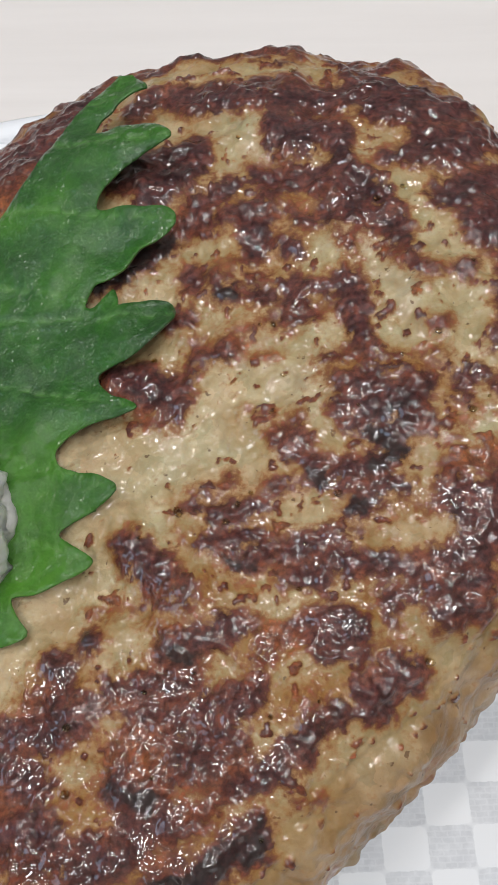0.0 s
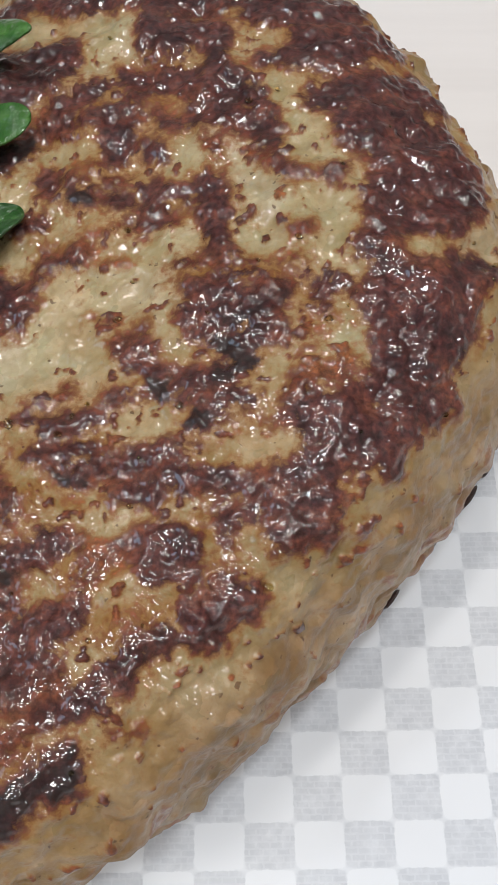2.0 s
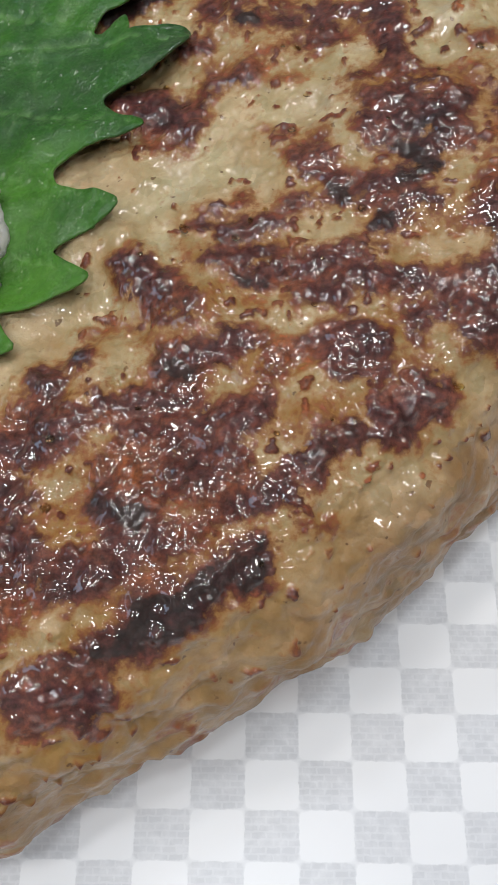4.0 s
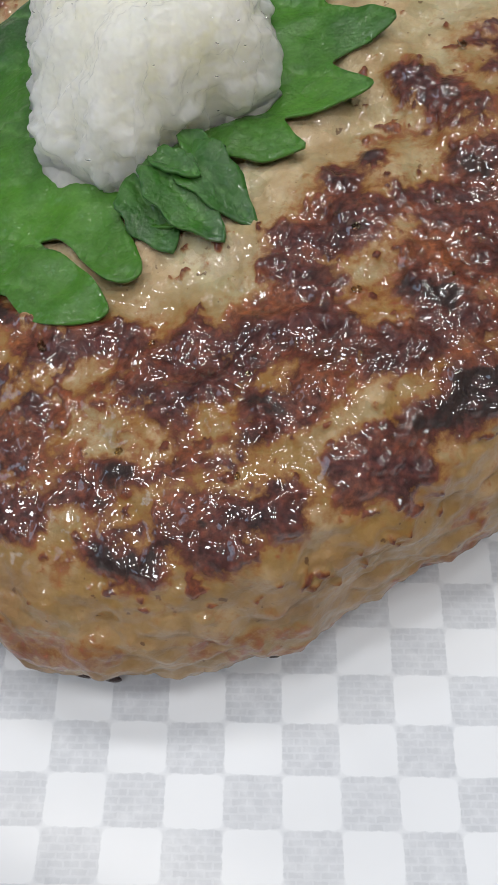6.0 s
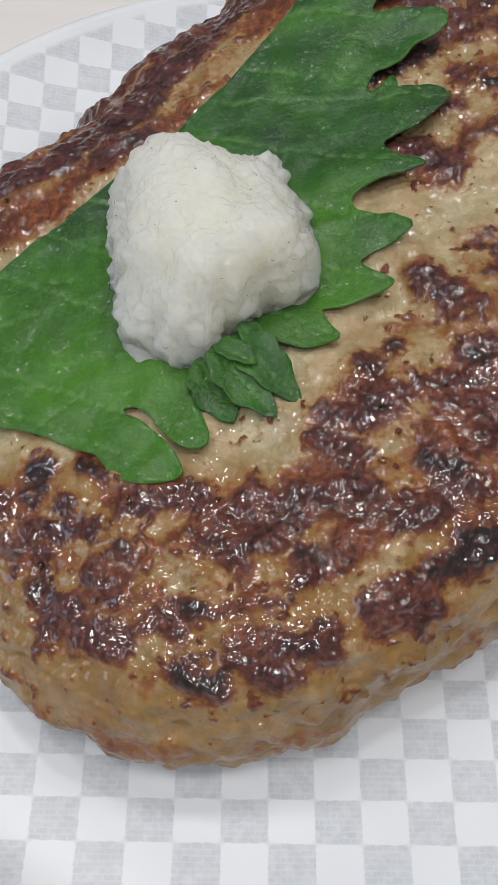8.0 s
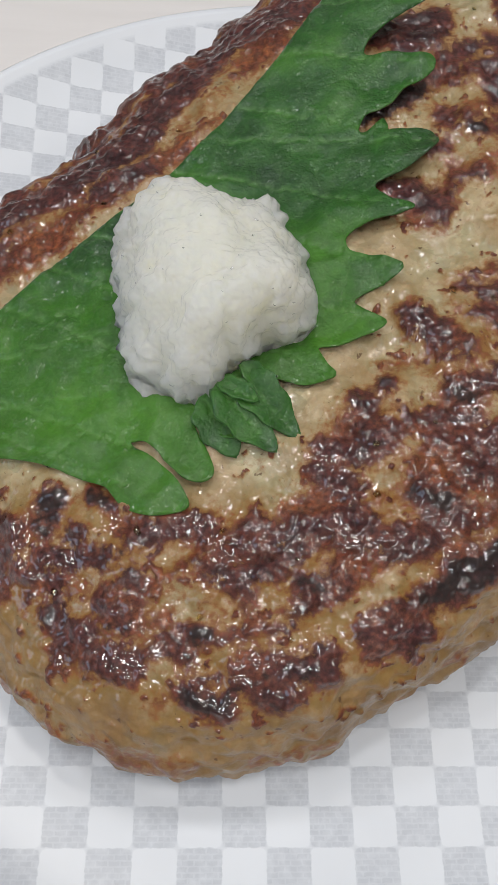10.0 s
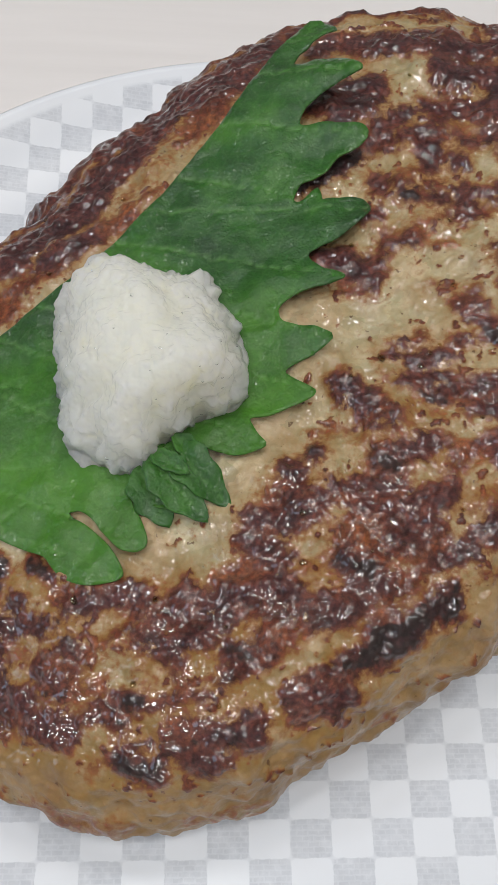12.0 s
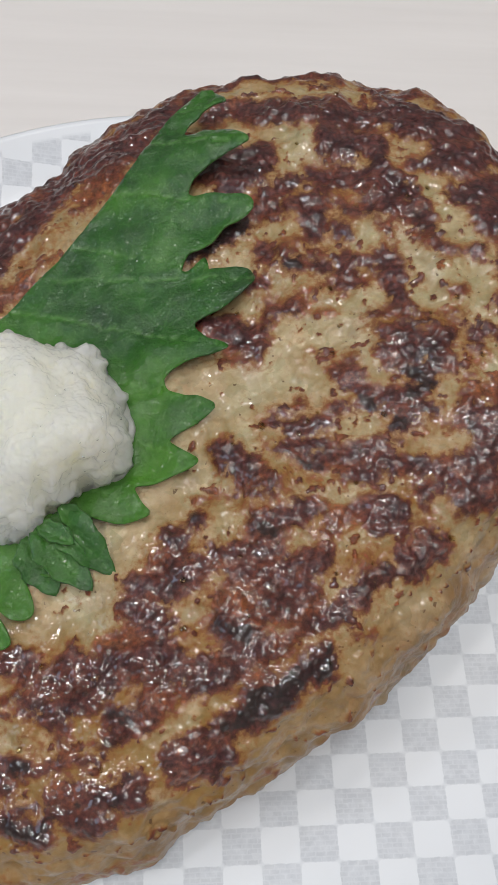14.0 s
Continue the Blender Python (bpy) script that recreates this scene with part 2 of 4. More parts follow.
def plate_material():
    """White glazed porcelain with printed grey checks, each a patch of short brushed dashes."""
    m, nt, b = material("checked_porcelain")
    co = coords(nt)
    warp = nt.nodes.new("ShaderNodeVectorMath")
    warp.operation = "MULTIPLY_ADD"
    tint = nt.nodes.new("ShaderNodeTexNoise")
    tint.inputs["Scale"].default_value = 1500
    nt.links.new(co, tint.inputs["Vector"])
    shift = nt.nodes.new("ShaderNodeVectorMath")
    shift.operation = "SUBTRACT"
    nt.links.new(tint.outputs["Color"], shift.inputs[0])
    shift.inputs[1].default_value = (0.5, 0.5, 0.5)
    nt.links.new(shift.outputs[0], warp.inputs[0])
    warp.inputs[1].default_value = (0.0003, 0.0003, 0)
    nt.links.new(co, warp.inputs[2])
    sep = nt.nodes.new("ShaderNodeSeparateXYZ")
    nt.links.new(warp.outputs[0], sep.inputs[0])
    wave = math_node(nt, "MULTIPLY", math_node(nt, "SINE", math_node(nt, "MULTIPLY", sep.outputs[0], math.pi / U)),
                     math_node(nt, "SINE", math_node(nt, "MULTIPLY", sep.outputs[1], math.pi / CHECK_Y)))
    odd = ramp(nt, wave, [(0.0, (1, 1, 1)), (0.06, (0, 0, 0))])
    wave.node.operation = "MULTIPLY_ADD"
    wave.node.inputs[2].default_value = 0.03
    dashes = nt.nodes.new("ShaderNodeTexBrick")
    dashes.inputs["Color1"].default_value = (1, 1, 1, 1)
    dashes.inputs["Color2"].default_value = (0.84, 0.84, 0.84, 1)
    dashes.inputs["Mortar"].default_value = (0.72, 0.72, 0.72, 1)
    dashes.inputs["Scale"].default_value = 1.0
    dashes.inputs["Mortar Size"].default_value = 0.00013
    dashes.inputs["Mortar Smooth"].default_value = 0.6
    dashes.inputs["Brick Width"].default_value = U * 0.27
    dashes.inputs["Row Height"].default_value = U * 0.125
    nt.links.new(warp.outputs[0], dashes.inputs["Vector"])
    ink = math_node(nt, "MULTIPLY", odd, dashes.outputs["Color"])
    ink = math_node(nt, "MULTIPLY", ink, ramp(nt, noise_node(nt, co, 700, 3, 0.6), [(0.25, (0.5, 0.5, 0.5)), (0.6, (1, 1, 1))]))
    # the print stops short of the plain rim
    middle = nt.nodes.new("ShaderNodeVectorMath")
    middle.operation = "DISTANCE"
    nt.links.new(co, middle.inputs[0])
    middle.inputs[1].default_value = (CX * U, CY * U, 0)
    ink = math_node(nt, "MULTIPLY", ink, ramp(nt, math_node(nt, "MULTIPLY", middle.outputs["Value"], 1 / (16 * U)), [(0.932, (1, 1, 1)), (0.94, (0, 0, 0))]))
    white = ramp(nt, noise_node(nt, co, 60, 3, 0.5), [(0.3, (0.67, 0.69, 0.73)), (0.7, (0.71, 0.73, 0.77))])
    nt.links.new(mix(nt, ink, white, (0.48, 0.50, 0.545)), b.inputs["Base Color"])
    b.inputs["Roughness"].default_value = 0.3
    bump(nt, b, noise_node(nt, co, 240, 2, 0.5), 0.06, 0.0005)
    return m


def plain_material(name, dark, light, scale, rough, relief=0.1):
    m, nt, b = material(name)
    co = coords(nt)
    nt.links.new(ramp(nt, noise_node(nt, co, scale, 5, 0.6), [(0.3, dark), (0.7, light)]), b.inputs["Base Color"])
    b.inputs["Roughness"].default_value = rough
    bump(nt, b, noise_node(nt, co, scale * 20, 3, 0.6), relief, 0.0008)
    return m


def table_material():
    m, nt, b = material("pale_table")
    co = coords(nt)
    grain = nt.nodes.new("ShaderNodeMapping")
    grain.inputs["Rotation"].default_value = (0, 0, radians(68))
    grain.inputs["Scale"].default_value = (4, 60, 4)
    nt.links.new(co, grain.inputs["Vector"])
    g = noise_node(nt, grain.outputs[0], 3.0, 5, 0.6)
    nt.links.new(ramp(nt, g, [(0.3, (0.68, 0.645, 0.63)), (0.7, (0.73, 0.695, 0.68))]), b.inputs["Base Color"])
    b.inputs["Roughness"].default_value = 0.4
    bump(nt, b, g, 0.05, 0.0005)
    return m


MEAT, LEAF, PLATE = meat_material(), leaf_material(), plate_material()
RADISH, PULP = radish_material("grated_radish", 0.012, 1.0, 1.24, 0.22), radish_material("watery_pulp", 0.006, 0.7, 1.25, 0.3)
TABLE = table_material()
WALL = plain_material("wall_paint", (0.46, 0.44, 0.41), (0.52, 0.50, 0.47), 6, 0.8)
CEILING = plain_material("ceiling_paint", (0.58, 0.57, 0.55), (0.63, 0.62, 0.60), 5, 0.85)
FLOOR = plain_material("floor_board", (0.20, 0.13, 0.08), (0.30, 0.20, 0.12), 14, 0.45)
WOOD = plain_material("leg_wood", (0.45, 0.36, 0.27), (0.55, 0.45, 0.34), 25, 0.5)
CRUST = plain_material("burnt_crust", (0.012, 0.006, 0.005), (0.075, 0.026, 0.016), 900, 0.3, 0.6)

# ---- mesh helpers ----


def part(name, bm, mat, parent=None, label=""):
    me = bpy.data.meshes.new(name)
    bm.to_mesh(me)
    bm.free()
    me.materials.append(mat)
    ob = new(name, me)
    ob.parent = parent
    if label:
        ob["label"] = label
    return ob


def grid_mesh(name, points, rows, cols, mat, wrap=True, attrs=None, caps=True):
    """A mesh over a grid of points (rows x cols), closed round the columns."""
    me = bpy.data.meshes.new(name)
    r, c = np.meshgrid(np.arange(rows - 1), np.arange(cols if wrap else cols - 1), indexing="ij")
    r, c = r.ravel(), c.ravel()
    c2 = (c + 1) % cols
    quads = np.stack([r * cols + c, (r + 1) * cols + c, (r + 1) * cols + c2, r * cols + c2], 1)
    faces = quads.tolist()
    if caps:
        faces.append(list(range((rows - 1) * cols, rows * cols))[::-1])
    me.from_pydata(points.reshape(-1, 3).tolist(), [], faces)
    me.polygons.foreach_set("use_smooth", [True] * len(me.polygons))
    for key, values in (attrs or {}).items():
        a = me.attributes.new(key, "FLOAT", "POINT")
        a.data.foreach_set("value", np.ascontiguousarray(values.ravel(), dtype=np.float32))
    me.materials.append(mat)
    me.update()
    return me


TAB = np.random.RandomState(7).rand(64, 64, 64)


def vnoise(p, scale):
    """Smooth value noise in 0..1 at the points p."""
    q = p * scale + 100.0
    i = np.floor(q).astype(int)
    f = q - i
    f = f * f * (3 - 2 * f)
    i &= 63
    j = (i + 1) & 63
    out = 0
    for dx in (0, 1):
        for dy in (0, 1):
            for dz in (0, 1):
                w = (f[..., 0] if dx else 1 - f[..., 0]) * (f[..., 1] if dy else 1 - f[..., 1]) * (f[..., 2] if dz else 1 - f[..., 2])
                out = out + w * TAB[(j if dx else i)[..., 0], (j if dy else i)[..., 1], (j if dz else i)[..., 2]]
    return out


def fbm(p, scale, octaves=4, gain=0.5):
    total, amp, norm = 0, 1.0, 0
    for k in range(octaves):
        total = total + amp * vnoise(p + 17.3 * k, scale * 2 ** k)
        norm += amp
        amp *= gain
    return total / norm


# ---- setting ----


def box(bm, x0, x1, y0, y1, z0, z1):
    made = bmesh.ops.create_cube(bm, size=1)
    bmesh.ops.transform(bm, matrix=pose((x0 + x1) / 2, (y0 + y1) / 2, (z0 + z1) / 2) @ Matrix.Diagonal((x1 - x0, y1 - y0, z1 - z0, 1)), verts=made["verts"])
    return made["verts"]


def slab(name, x0, x1, y0, y1, z0, z1, mat, label):
    bm = bmesh.new()
    box(bm, x0, x1, y0, y1, z0, z1)
    return tagged(part(name, bm, mat), label, name.split("_")[0], kind="structure")


FLOOR_Z, CEIL_Z = -0.73, 1.65
slab("floor", -1.9, 2.1, -1.9, 2.3, FLOOR_Z - 0.1, FLOOR_Z, FLOOR, "brown wooden board floor under the table")
slab("ceiling", -1.9, 2.1, -1.9, 2.3, CEIL_Z, CEIL_Z + 0.1, CEILING, "pale grey painted ceiling with downlights")
slab("wall_north", -1.9, 2.1, 2.2, 2.3, FLOOR_Z, CEIL_Z, WALL, "plain grey-beige painted kitchen wall")
slab("wall_south", -1.9, 2.1, -1.9, -1.8, FLOOR_Z, CEIL_Z, WALL, "plain grey-beige painted kitchen wall")
slab("wall_east", 2.0, 2.1, -1.8, 2.2, FLOOR_Z, CEIL_Z, WALL, "plain grey-beige painted kitchen wall")
slab("wall_west", -1.9, -1.8, -1.8, 2.2, FLOOR_Z, CEIL_Z, WALL, "plain grey-beige painted kitchen wall")

PLATE_LOW = -0.9 * U           # the foot of the plate, on the table


def dining_table():
    top_z = PLATE_LOW
    thing = new("dining_table")
    bm = bmesh.new()
    box(bm, -0.55, 0.65, -0.40, 0.42, top_z - 0.025, top_z)
    bmesh.ops.bevel(bm, geom=bm.edges[:], offset=0.004, segments=3, affect="EDGES")
    part("tabletop", bm, TABLE, thing)
    for x in (-0.48, 0.58):
        for y in (-0.33, 0.35):
            bm = bmesh.new()
            box(bm, x - 0.025, x + 0.025, y - 0.025, y + 0.025, FLOOR_Z, top_z - 0.025)
            bmesh.ops.bevel(bm, geom=bm.edges[:], offset=0.004, segments=2, affect="EDGES")
            part("leg", bm, WOOD, thing)
    return tagged(thing, "pale beige dining table with a smooth top", "table")


dining_table()


def plate():
    """A shallow round plate turned from its profile (radius, height, in checks)."""
    profile = [(0, 0), (6, 0), (10.8, 0), (12.2, 0.05), (13.2, 0.2), (14.1, 0.45), (14.7, 0.75), (15.18, 1.0), (15.35, 1.08), (15.45, 1.02),
               (15.33, 0.85), (14.5, 0.4), (13, -0.1), (11.5, -0.4), (10, -0.55), (9.9, -0.9), (9.2, -0.9), (9.1, -0.55), (0, -0.55)]
    n = 160
    ang = np.linspace(0, 2 * np.pi, n, endpoint=False)
    rr, zz = np.array(profile, dtype=float).T
    pts = np.stack([CX * U + U * np.maximum(rr, 0.001)[:, None] * np.cos(ang), CY * U + U * np.maximum(rr, 0.001)[:, None] * np.sin(ang),
                    U * zz[:, None] * np.ones(n)], -1)
    me = grid_mesh("plate", pts, len(profile), n, PLATE)
    ob = new("plate", me)
    return tagged(ob, "round white porcelain plate with a grey checked print", "plate")


plate()

# ---- the hamburger steak ----
PX, PY = 7.8, 11.6             # its middle, in checks
# how far it reaches from the middle, every 15 degrees from east, counter-clockwise
REACH = [10.59, 11.71, 12.07, 12.96, 13.1, 12.9, 12.25, 11.2, 9.84, 9.65, 9.85, 11.0, 11.05, 11.6, 12.2, 12.55, 12.54, 11.42, 9.72, 8.66, 8.22, 8.12, 8.38, 9.25]


def reach(a):
    k = np.asarray(REACH)
    u = np.mod(a, 2 * np.pi) / (2 * np.pi) * len(k)
    i = np.floor(u).astype(int)
    f = u - i
    p0, p1, p2, p3 = (k[(i + d) % len(k)] for d in (-1, 0, 1, 2))
    return p1 + 0.5 * f * (p2 - p0 + f * (2 * p0 - 5 * p1 + 4 * p2 - p3 + f * (3 * (p1 - p2) + p3 - p0)))


ROUND = 4.78


def level(x, y):
    return 3.6 + 0.18 * x + 0.04 * y


def top_height(x, y):
    """Height of the patty's upper face over the plate at (x, y), all in checks."""
    dx, dy = x - PX, y - PY
    q = np.minimum(np.hypot(dx, dy) / reach(np.arctan2(dy, dx)), 0.995)
    return level(x, y) * (1 - q ** ROUND) ** (1 / ROUND)


# the browned crust: patches from x, y to x, y and how wide, in checks
DEEP_A = [
    (8.95, 21.09, 10.9, 20.57, 0.74), (10.74, 21.2, 11.74, 21.06, 0.36), (11.39, 20.32, 13.07, 20.57, 0.7), (11.24, 19.44, 11.83, 19.28, 0.89), (11.88, 19.43, 12.58, 19.12, 0.74), (12.58, 18.97, 12.63, 17.18, 0.59),
    (12.07, 17.92, 12.75, 17.68, 0.7), (12.18, 17.03, 13.01, 16.77, 0.49), (13.08, 20.99, 14.49, 20.19, 0.71), (13.36, 19.98, 15.15, 19.46, 0.75), (14.48, 19.98, 15.44, 19.86, 0.69), (14.42, 18.8, 15.31, 18.44, 0.85),
    (13.55, 18.29, 14.39, 18.24, 0.49), (14.72, 17.99, 15.12, 18.11, 0.36), (15.45, 18.89, 16.39, 19.04, 0.68), (14.76, 17.06, 15.33, 17.24, 0.74), (14.5, 17.15, 14.76, 16.99, 0.49), (15.34, 17.34, 16.7, 17.76, 0.76),
]
DEEP_B = [
    (16.41, 17.42, 16.94, 17.36, 0.64), (15.15, 16.46, 16.31, 16.77, 0.77), (15.13, 16.02, 15.76, 15.86, 0.59), (15.78, 16.02, 16.94, 16.19, 0.91), (16.53, 16.58, 17.43, 15.54, 0.62), (15.74, 15.56, 17.11, 15.21, 0.85),
    (15.68, 14.83, 17.32, 14.82, 0.71), (17.06, 14.71, 17.41, 14.68, 0.47), (15.58, 14.29, 17.01, 14.3, 0.64), (15.3, 13.51, 15.6, 13.82, 0.5), (15.18, 13.42, 15.56, 13.32, 0.39), (16.02, 13.96, 16.95, 13.98, 0.56),
    (16.89, 13.21, 17.49, 13.26, 0.54), (16.95, 12.86, 17.29, 12.94, 0.33), (15.74, 12.94, 16.83, 12.73, 0.65), (15.6, 13.13, 15.71, 12.5, 0.49), (15.38, 12.35, 16.83, 12.47, 0.85), (15.47, 12.03, 16.89, 12.05, 0.76),
]
DEEP_C = [
    (15.49, 11.62, 16.76, 11.63, 0.64), (15.47, 11.22, 16.43, 11.13, 0.63), (15.32, 10.83, 16.31, 10.71, 0.59), (15.6, 10.46, 16.21, 10.52, 0.48), (16.3, 10.52, 16.65, 10.75, 0.43), (14.79, 10.64, 15.61, 10.61, 0.37),
    (14.05, 10.48, 14.8, 10.41, 0.56), (14.12, 10.1, 15.17, 10.06, 0.66), (14.58, 9.66, 15.55, 9.8, 0.59), (14.87, 10.07, 15.78, 10.14, 0.58), (15.34, 9.6, 15.54, 9.62, 0.4), (14.02, 9.65, 14.39, 9.57, 0.47),
    (13.55, 9.24, 14.39, 9.32, 0.59), (13.45, 8.78, 14.38, 8.88, 0.5), (13.53, 8.35, 14.28, 8.46, 0.5), (8.3, 17.9, 9.21, 18.42, 0.64), (9.4, 17.47, 10.16, 17.94, 0.49), (9.89, 17.09, 10.77, 17.4, 0.35),
]
DEEP_D = [
    (9.17, 17.06, 9.65, 17.02, 0.36), (8.7, 17.02, 9.28, 17.05, 0.31), (10.63, 18.27, 11.78, 18.11, 0.58), (11.55, 17.88, 12.01, 17.81, 0.36), (10.39, 17.08, 10.7, 16.47, 0.53), (10.52, 16.25, 10.79, 16.68, 0.44),
    (11.46, 16.84, 11.8, 16.78, 0.35), (10.88, 17.62, 11.33, 17.79, 0.28), (11.31, 16.15, 11.53, 16.03, 0.56), (9.22, 15.72, 9.36, 15.51, 0.52), (10.58, 15.1, 10.84, 14.99, 0.45), (11.22, 15.24, 11.33, 14.97, 0.52),
    (11.49, 15.18, 12.46, 15.12, 0.44), (12.46, 15.15, 12.69, 14.56, 0.53), (12.48, 14.6, 12.58, 13.89, 0.52), (11.82, 14.99, 11.95, 14.95, 0.3), (11.24, 14.38, 11.61, 14.41, 0.32), (8.84, 14.62, 9.21, 14.7, 0.45),
]
DEEP_E = [
    (9.48, 13.79, 9.95, 13.8, 0.38), (9.28, 13.94, 9.39, 13.57, 0.28), (12.58, 13.76, 12.68, 13.68, 0.22), (12.05, 12.74, 12.75, 12.79, 0.45), (12.15, 12.22, 12.55, 12.31, 0.53), (12.55, 12.22, 13.43, 12.27, 0.61),
    (12.75, 12.55, 13.64, 12.58, 0.4), (12.94, 11.71, 13.52, 11.8, 0.5), (12.16, 12.04, 12.35, 11.96, 0.29), (12.66, 10.64, 13.2, 10.56, 0.38), (12.06, 11.08, 12.54, 11.08, 0.55), (11.97, 10.74, 12.35, 10.7, 0.29),
    (14.34, 12.65, 14.84, 12.77, 0.36), (14.44, 12.84, 14.74, 12.84, 0.26), (14.11, 11.51, 14.15, 11.49, 0.13), (12.97, 17.53, 13.37, 17.24, 0.53), (13.34, 16.98, 13.69, 16.85, 0.27), (13.21, 16.59, 13.66, 16.36, 0.46),
]
DEEP_F = [
    (13.83, 15.38, 13.99, 15.2, 0.39), (14.76, 15.1, 14.99, 15.18, 0.32), (10.96, 11.71, 11.36, 11.78, 0.49), (11.19, 11.45, 11.59, 11.22, 0.55), (10.71, 10.92, 10.89, 10.86, 0.33), (9.22, 10.66, 9.35, 10.53, 0.36),
    (9.37, 10.85, 9.42, 10.81, 0.13), (9.63, 10.32, 10.42, 10.46, 0.44), (10.31, 10.56, 10.52, 10.51, 0.23), (9.78, 9.79, 10.33, 9.98, 0.37), (9.4, 9.82, 9.78, 9.77, 0.33), (10.37, 9.59, 10.59, 9.69, 0.39),
    (10.95, 9.63, 11.79, 9.75, 0.49), (11.05, 9.16, 11.52, 9.01, 0.58), (11.6, 9.37, 12.16, 9.29, 0.44), (12.09, 9.28, 12.72, 9.34, 0.48), (12.72, 9.16, 13.27, 9.07, 0.57), (12.9, 8.62, 13.08, 8.7, 0.47),
]
DEEP_G = [
    (11.02, 8.29, 11.89, 8.35, 0.44), (11.36, 8.02, 12.07, 8.07, 0.57), (11.45, 7.67, 12.25, 7.66, 0.41), (9.4, 8.17, 10.03, 8.35, 0.51), (8.94, 7.86, 9.4, 8, 0.39), (12.18, 7.14, 12.97, 7.41, 0.57),
    (12.35, 6.89, 13.06, 7.17, 0.48), (12.79, 7.58, 13.16, 7.51, 0.3), (11.62, 6.64, 12.51, 6.69, 0.37), (9.49, 6.67, 10.2, 6.99, 0.48), (9.07, 6.97, 9.55, 6.94, 0.47), (9.82, 7.18, 10.28, 7.24, 0.38),
    (9.31, 6.34, 9.87, 6.4, 0.46), (8.98, 6.17, 9.53, 5.99, 0.38), (10.74, 6.23, 11.27, 6.47, 0.33), (9.86, 5.68, 10.57, 5.83, 0.44), (10.41, 5.98, 11.1, 6.05, 0.28), (3.56, 19.13, 4.86, 20.24, 0.93),
]
DEEP_H = [
    (4.86, 20.14, 6.7, 21.24, 0.88), (7.77, 13.44, 8.7, 13.22, 0.59), (8.26, 13.01, 8.97, 12.83, 0.49), (7.92, 10.07, 8.24, 9.91, 0.49), (8.11, 9.8, 8.5, 9.52, 0.61), (8.29, 9.39, 8.48, 9.23, 0.34),
    (8.14, 8.77, 8.2, 8.76, 0.16), (6.66, 7.9, 6.79, 7.72, 0.48), (6.18, 6.66, 7.21, 6.8, 0.47), (5.9, 6.61, 6.31, 6.73, 0.33), (6.82, 6.98, 7.47, 7.05, 0.47), (7.81, 7.34, 9.06, 7.43, 0.48),
    (8.81, 8.06, 9.71, 8.11, 0.46), (8.24, 6.86, 9.01, 6.84, 0.53), (-1.94, 13.85, -0.36, 14.49, 0.98), (-0.37, 14.64, 1.6, 16.12, 1.1), (1.59, 16.45, 2.9, 17.92, 0.97), (2.9, 17.92, 3.82, 19.3, 0.9),
]
DEEP_I = [
    (3.67, 19.41, 5.66, 20.37, 1.21), (0.69, 14.19, 1.81, 14.76, 0.64), (5.71, 6.18, 6.2, 5.99, 0.56), (6.07, 5.73, 6.52, 5.7, 0.42), (5.97, 6.59, 6.69, 6.58, 0.46), (5.01, 4.94, 5.7, 5.01, 0.48),
    (5.7, 5.04, 6.39, 5.19, 0.58), (6.37, 5.05, 6.84, 4.93, 0.47), (4.31, 5.09, 5.01, 4.94, 0.48), (3.96, 4.12, 4.64, 4.08, 0.47), (4.76, 4.2, 5.33, 4.52, 0.47), (5.66, 3.49, 6.13, 3.72, 0.4),
    (8.03, 5.07, 8.72, 5.06, 0.49), (7.52, 4.7, 8.11, 4.7, 0.48), (7.27, 4.34, 7.74, 4.46, 0.35), (6.79, 2.93, 7.79, 2.91, 0.71), (7.03, 3.27, 7.77, 3.42, 0.35), (6.8, 2.63, 7.57, 2.61, 0.36),
]
DEEP_J = [
    (4.75, 2.19, 6.01, 2.21, 0.57), (5.65, 2.51, 6.12, 2.53, 0.35), (4.2, 2.33, 4.75, 2.36, 0.34), (4.66, 1.69, 5.11, 1.7, 0.45), (-1.02, 5.53, -0.67, 5.42, 0.52), (-0.99, 4.92, -0.64, 5.05, 0.52),
    (-0.58, 4.42, -0.33, 4.3, 0.51), (0.02, 4.72, 0.75, 4.59, 0.5), (0.16, 4.16, 0.31, 3.8, 0.5), (0.09, 3.56, 0.45, 3.34, 0.43), (0.87, 4.57, 1.37, 4.59, 0.36), (0.6, 5.29, 0.8, 5.07, 0.31),
    (2.06, 5.02, 3.36, 5.07, 0.54), (3.84, 4.61, 4.43, 4.76, 0.35), (1.88, 4.19, 1.98, 3.97, 0.38), (1.29, 3.66, 1.78, 3.28, 0.48), (3.61, 4.24, 3.84, 4.14, 0.35), (3.86, 3.88, 4.3, 3.76, 0.41),
]
DEEP_K = [
    (0.48, 2.97, 1.07, 3.15, 0.62), (0.96, 2.93, 1.34, 2.46, 0.49), (1.45, 2.68, 2.04, 2.41, 0.54), (1.59, 2.32, 1.93, 2.23, 0.35), (2.15, 2.63, 3.07, 2.61, 0.28), (2.94, 3.04, 3.28, 3.01, 0.22),
    (3.63, 2.78, 4.31, 2.87, 0.21), (4.31, 2.87, 4.98, 2.96, 0.16), (7.7, 18.7, 9.3, 18.9, 0.97), (7.9, 21, 8.4, 21.2, 0.61), (7.9, 13.6, 8.9, 13.2, 0.6), (-3.9, 9.3, -3.2, 10.8, 1.5),
    (-3.4, 7.1, -3.5, 8.7, 1.45), (-1.7, 4.9, -1.1, 4.2, 0.8), (-2, 5.9, -1.5, 5.6, 0.8),
]
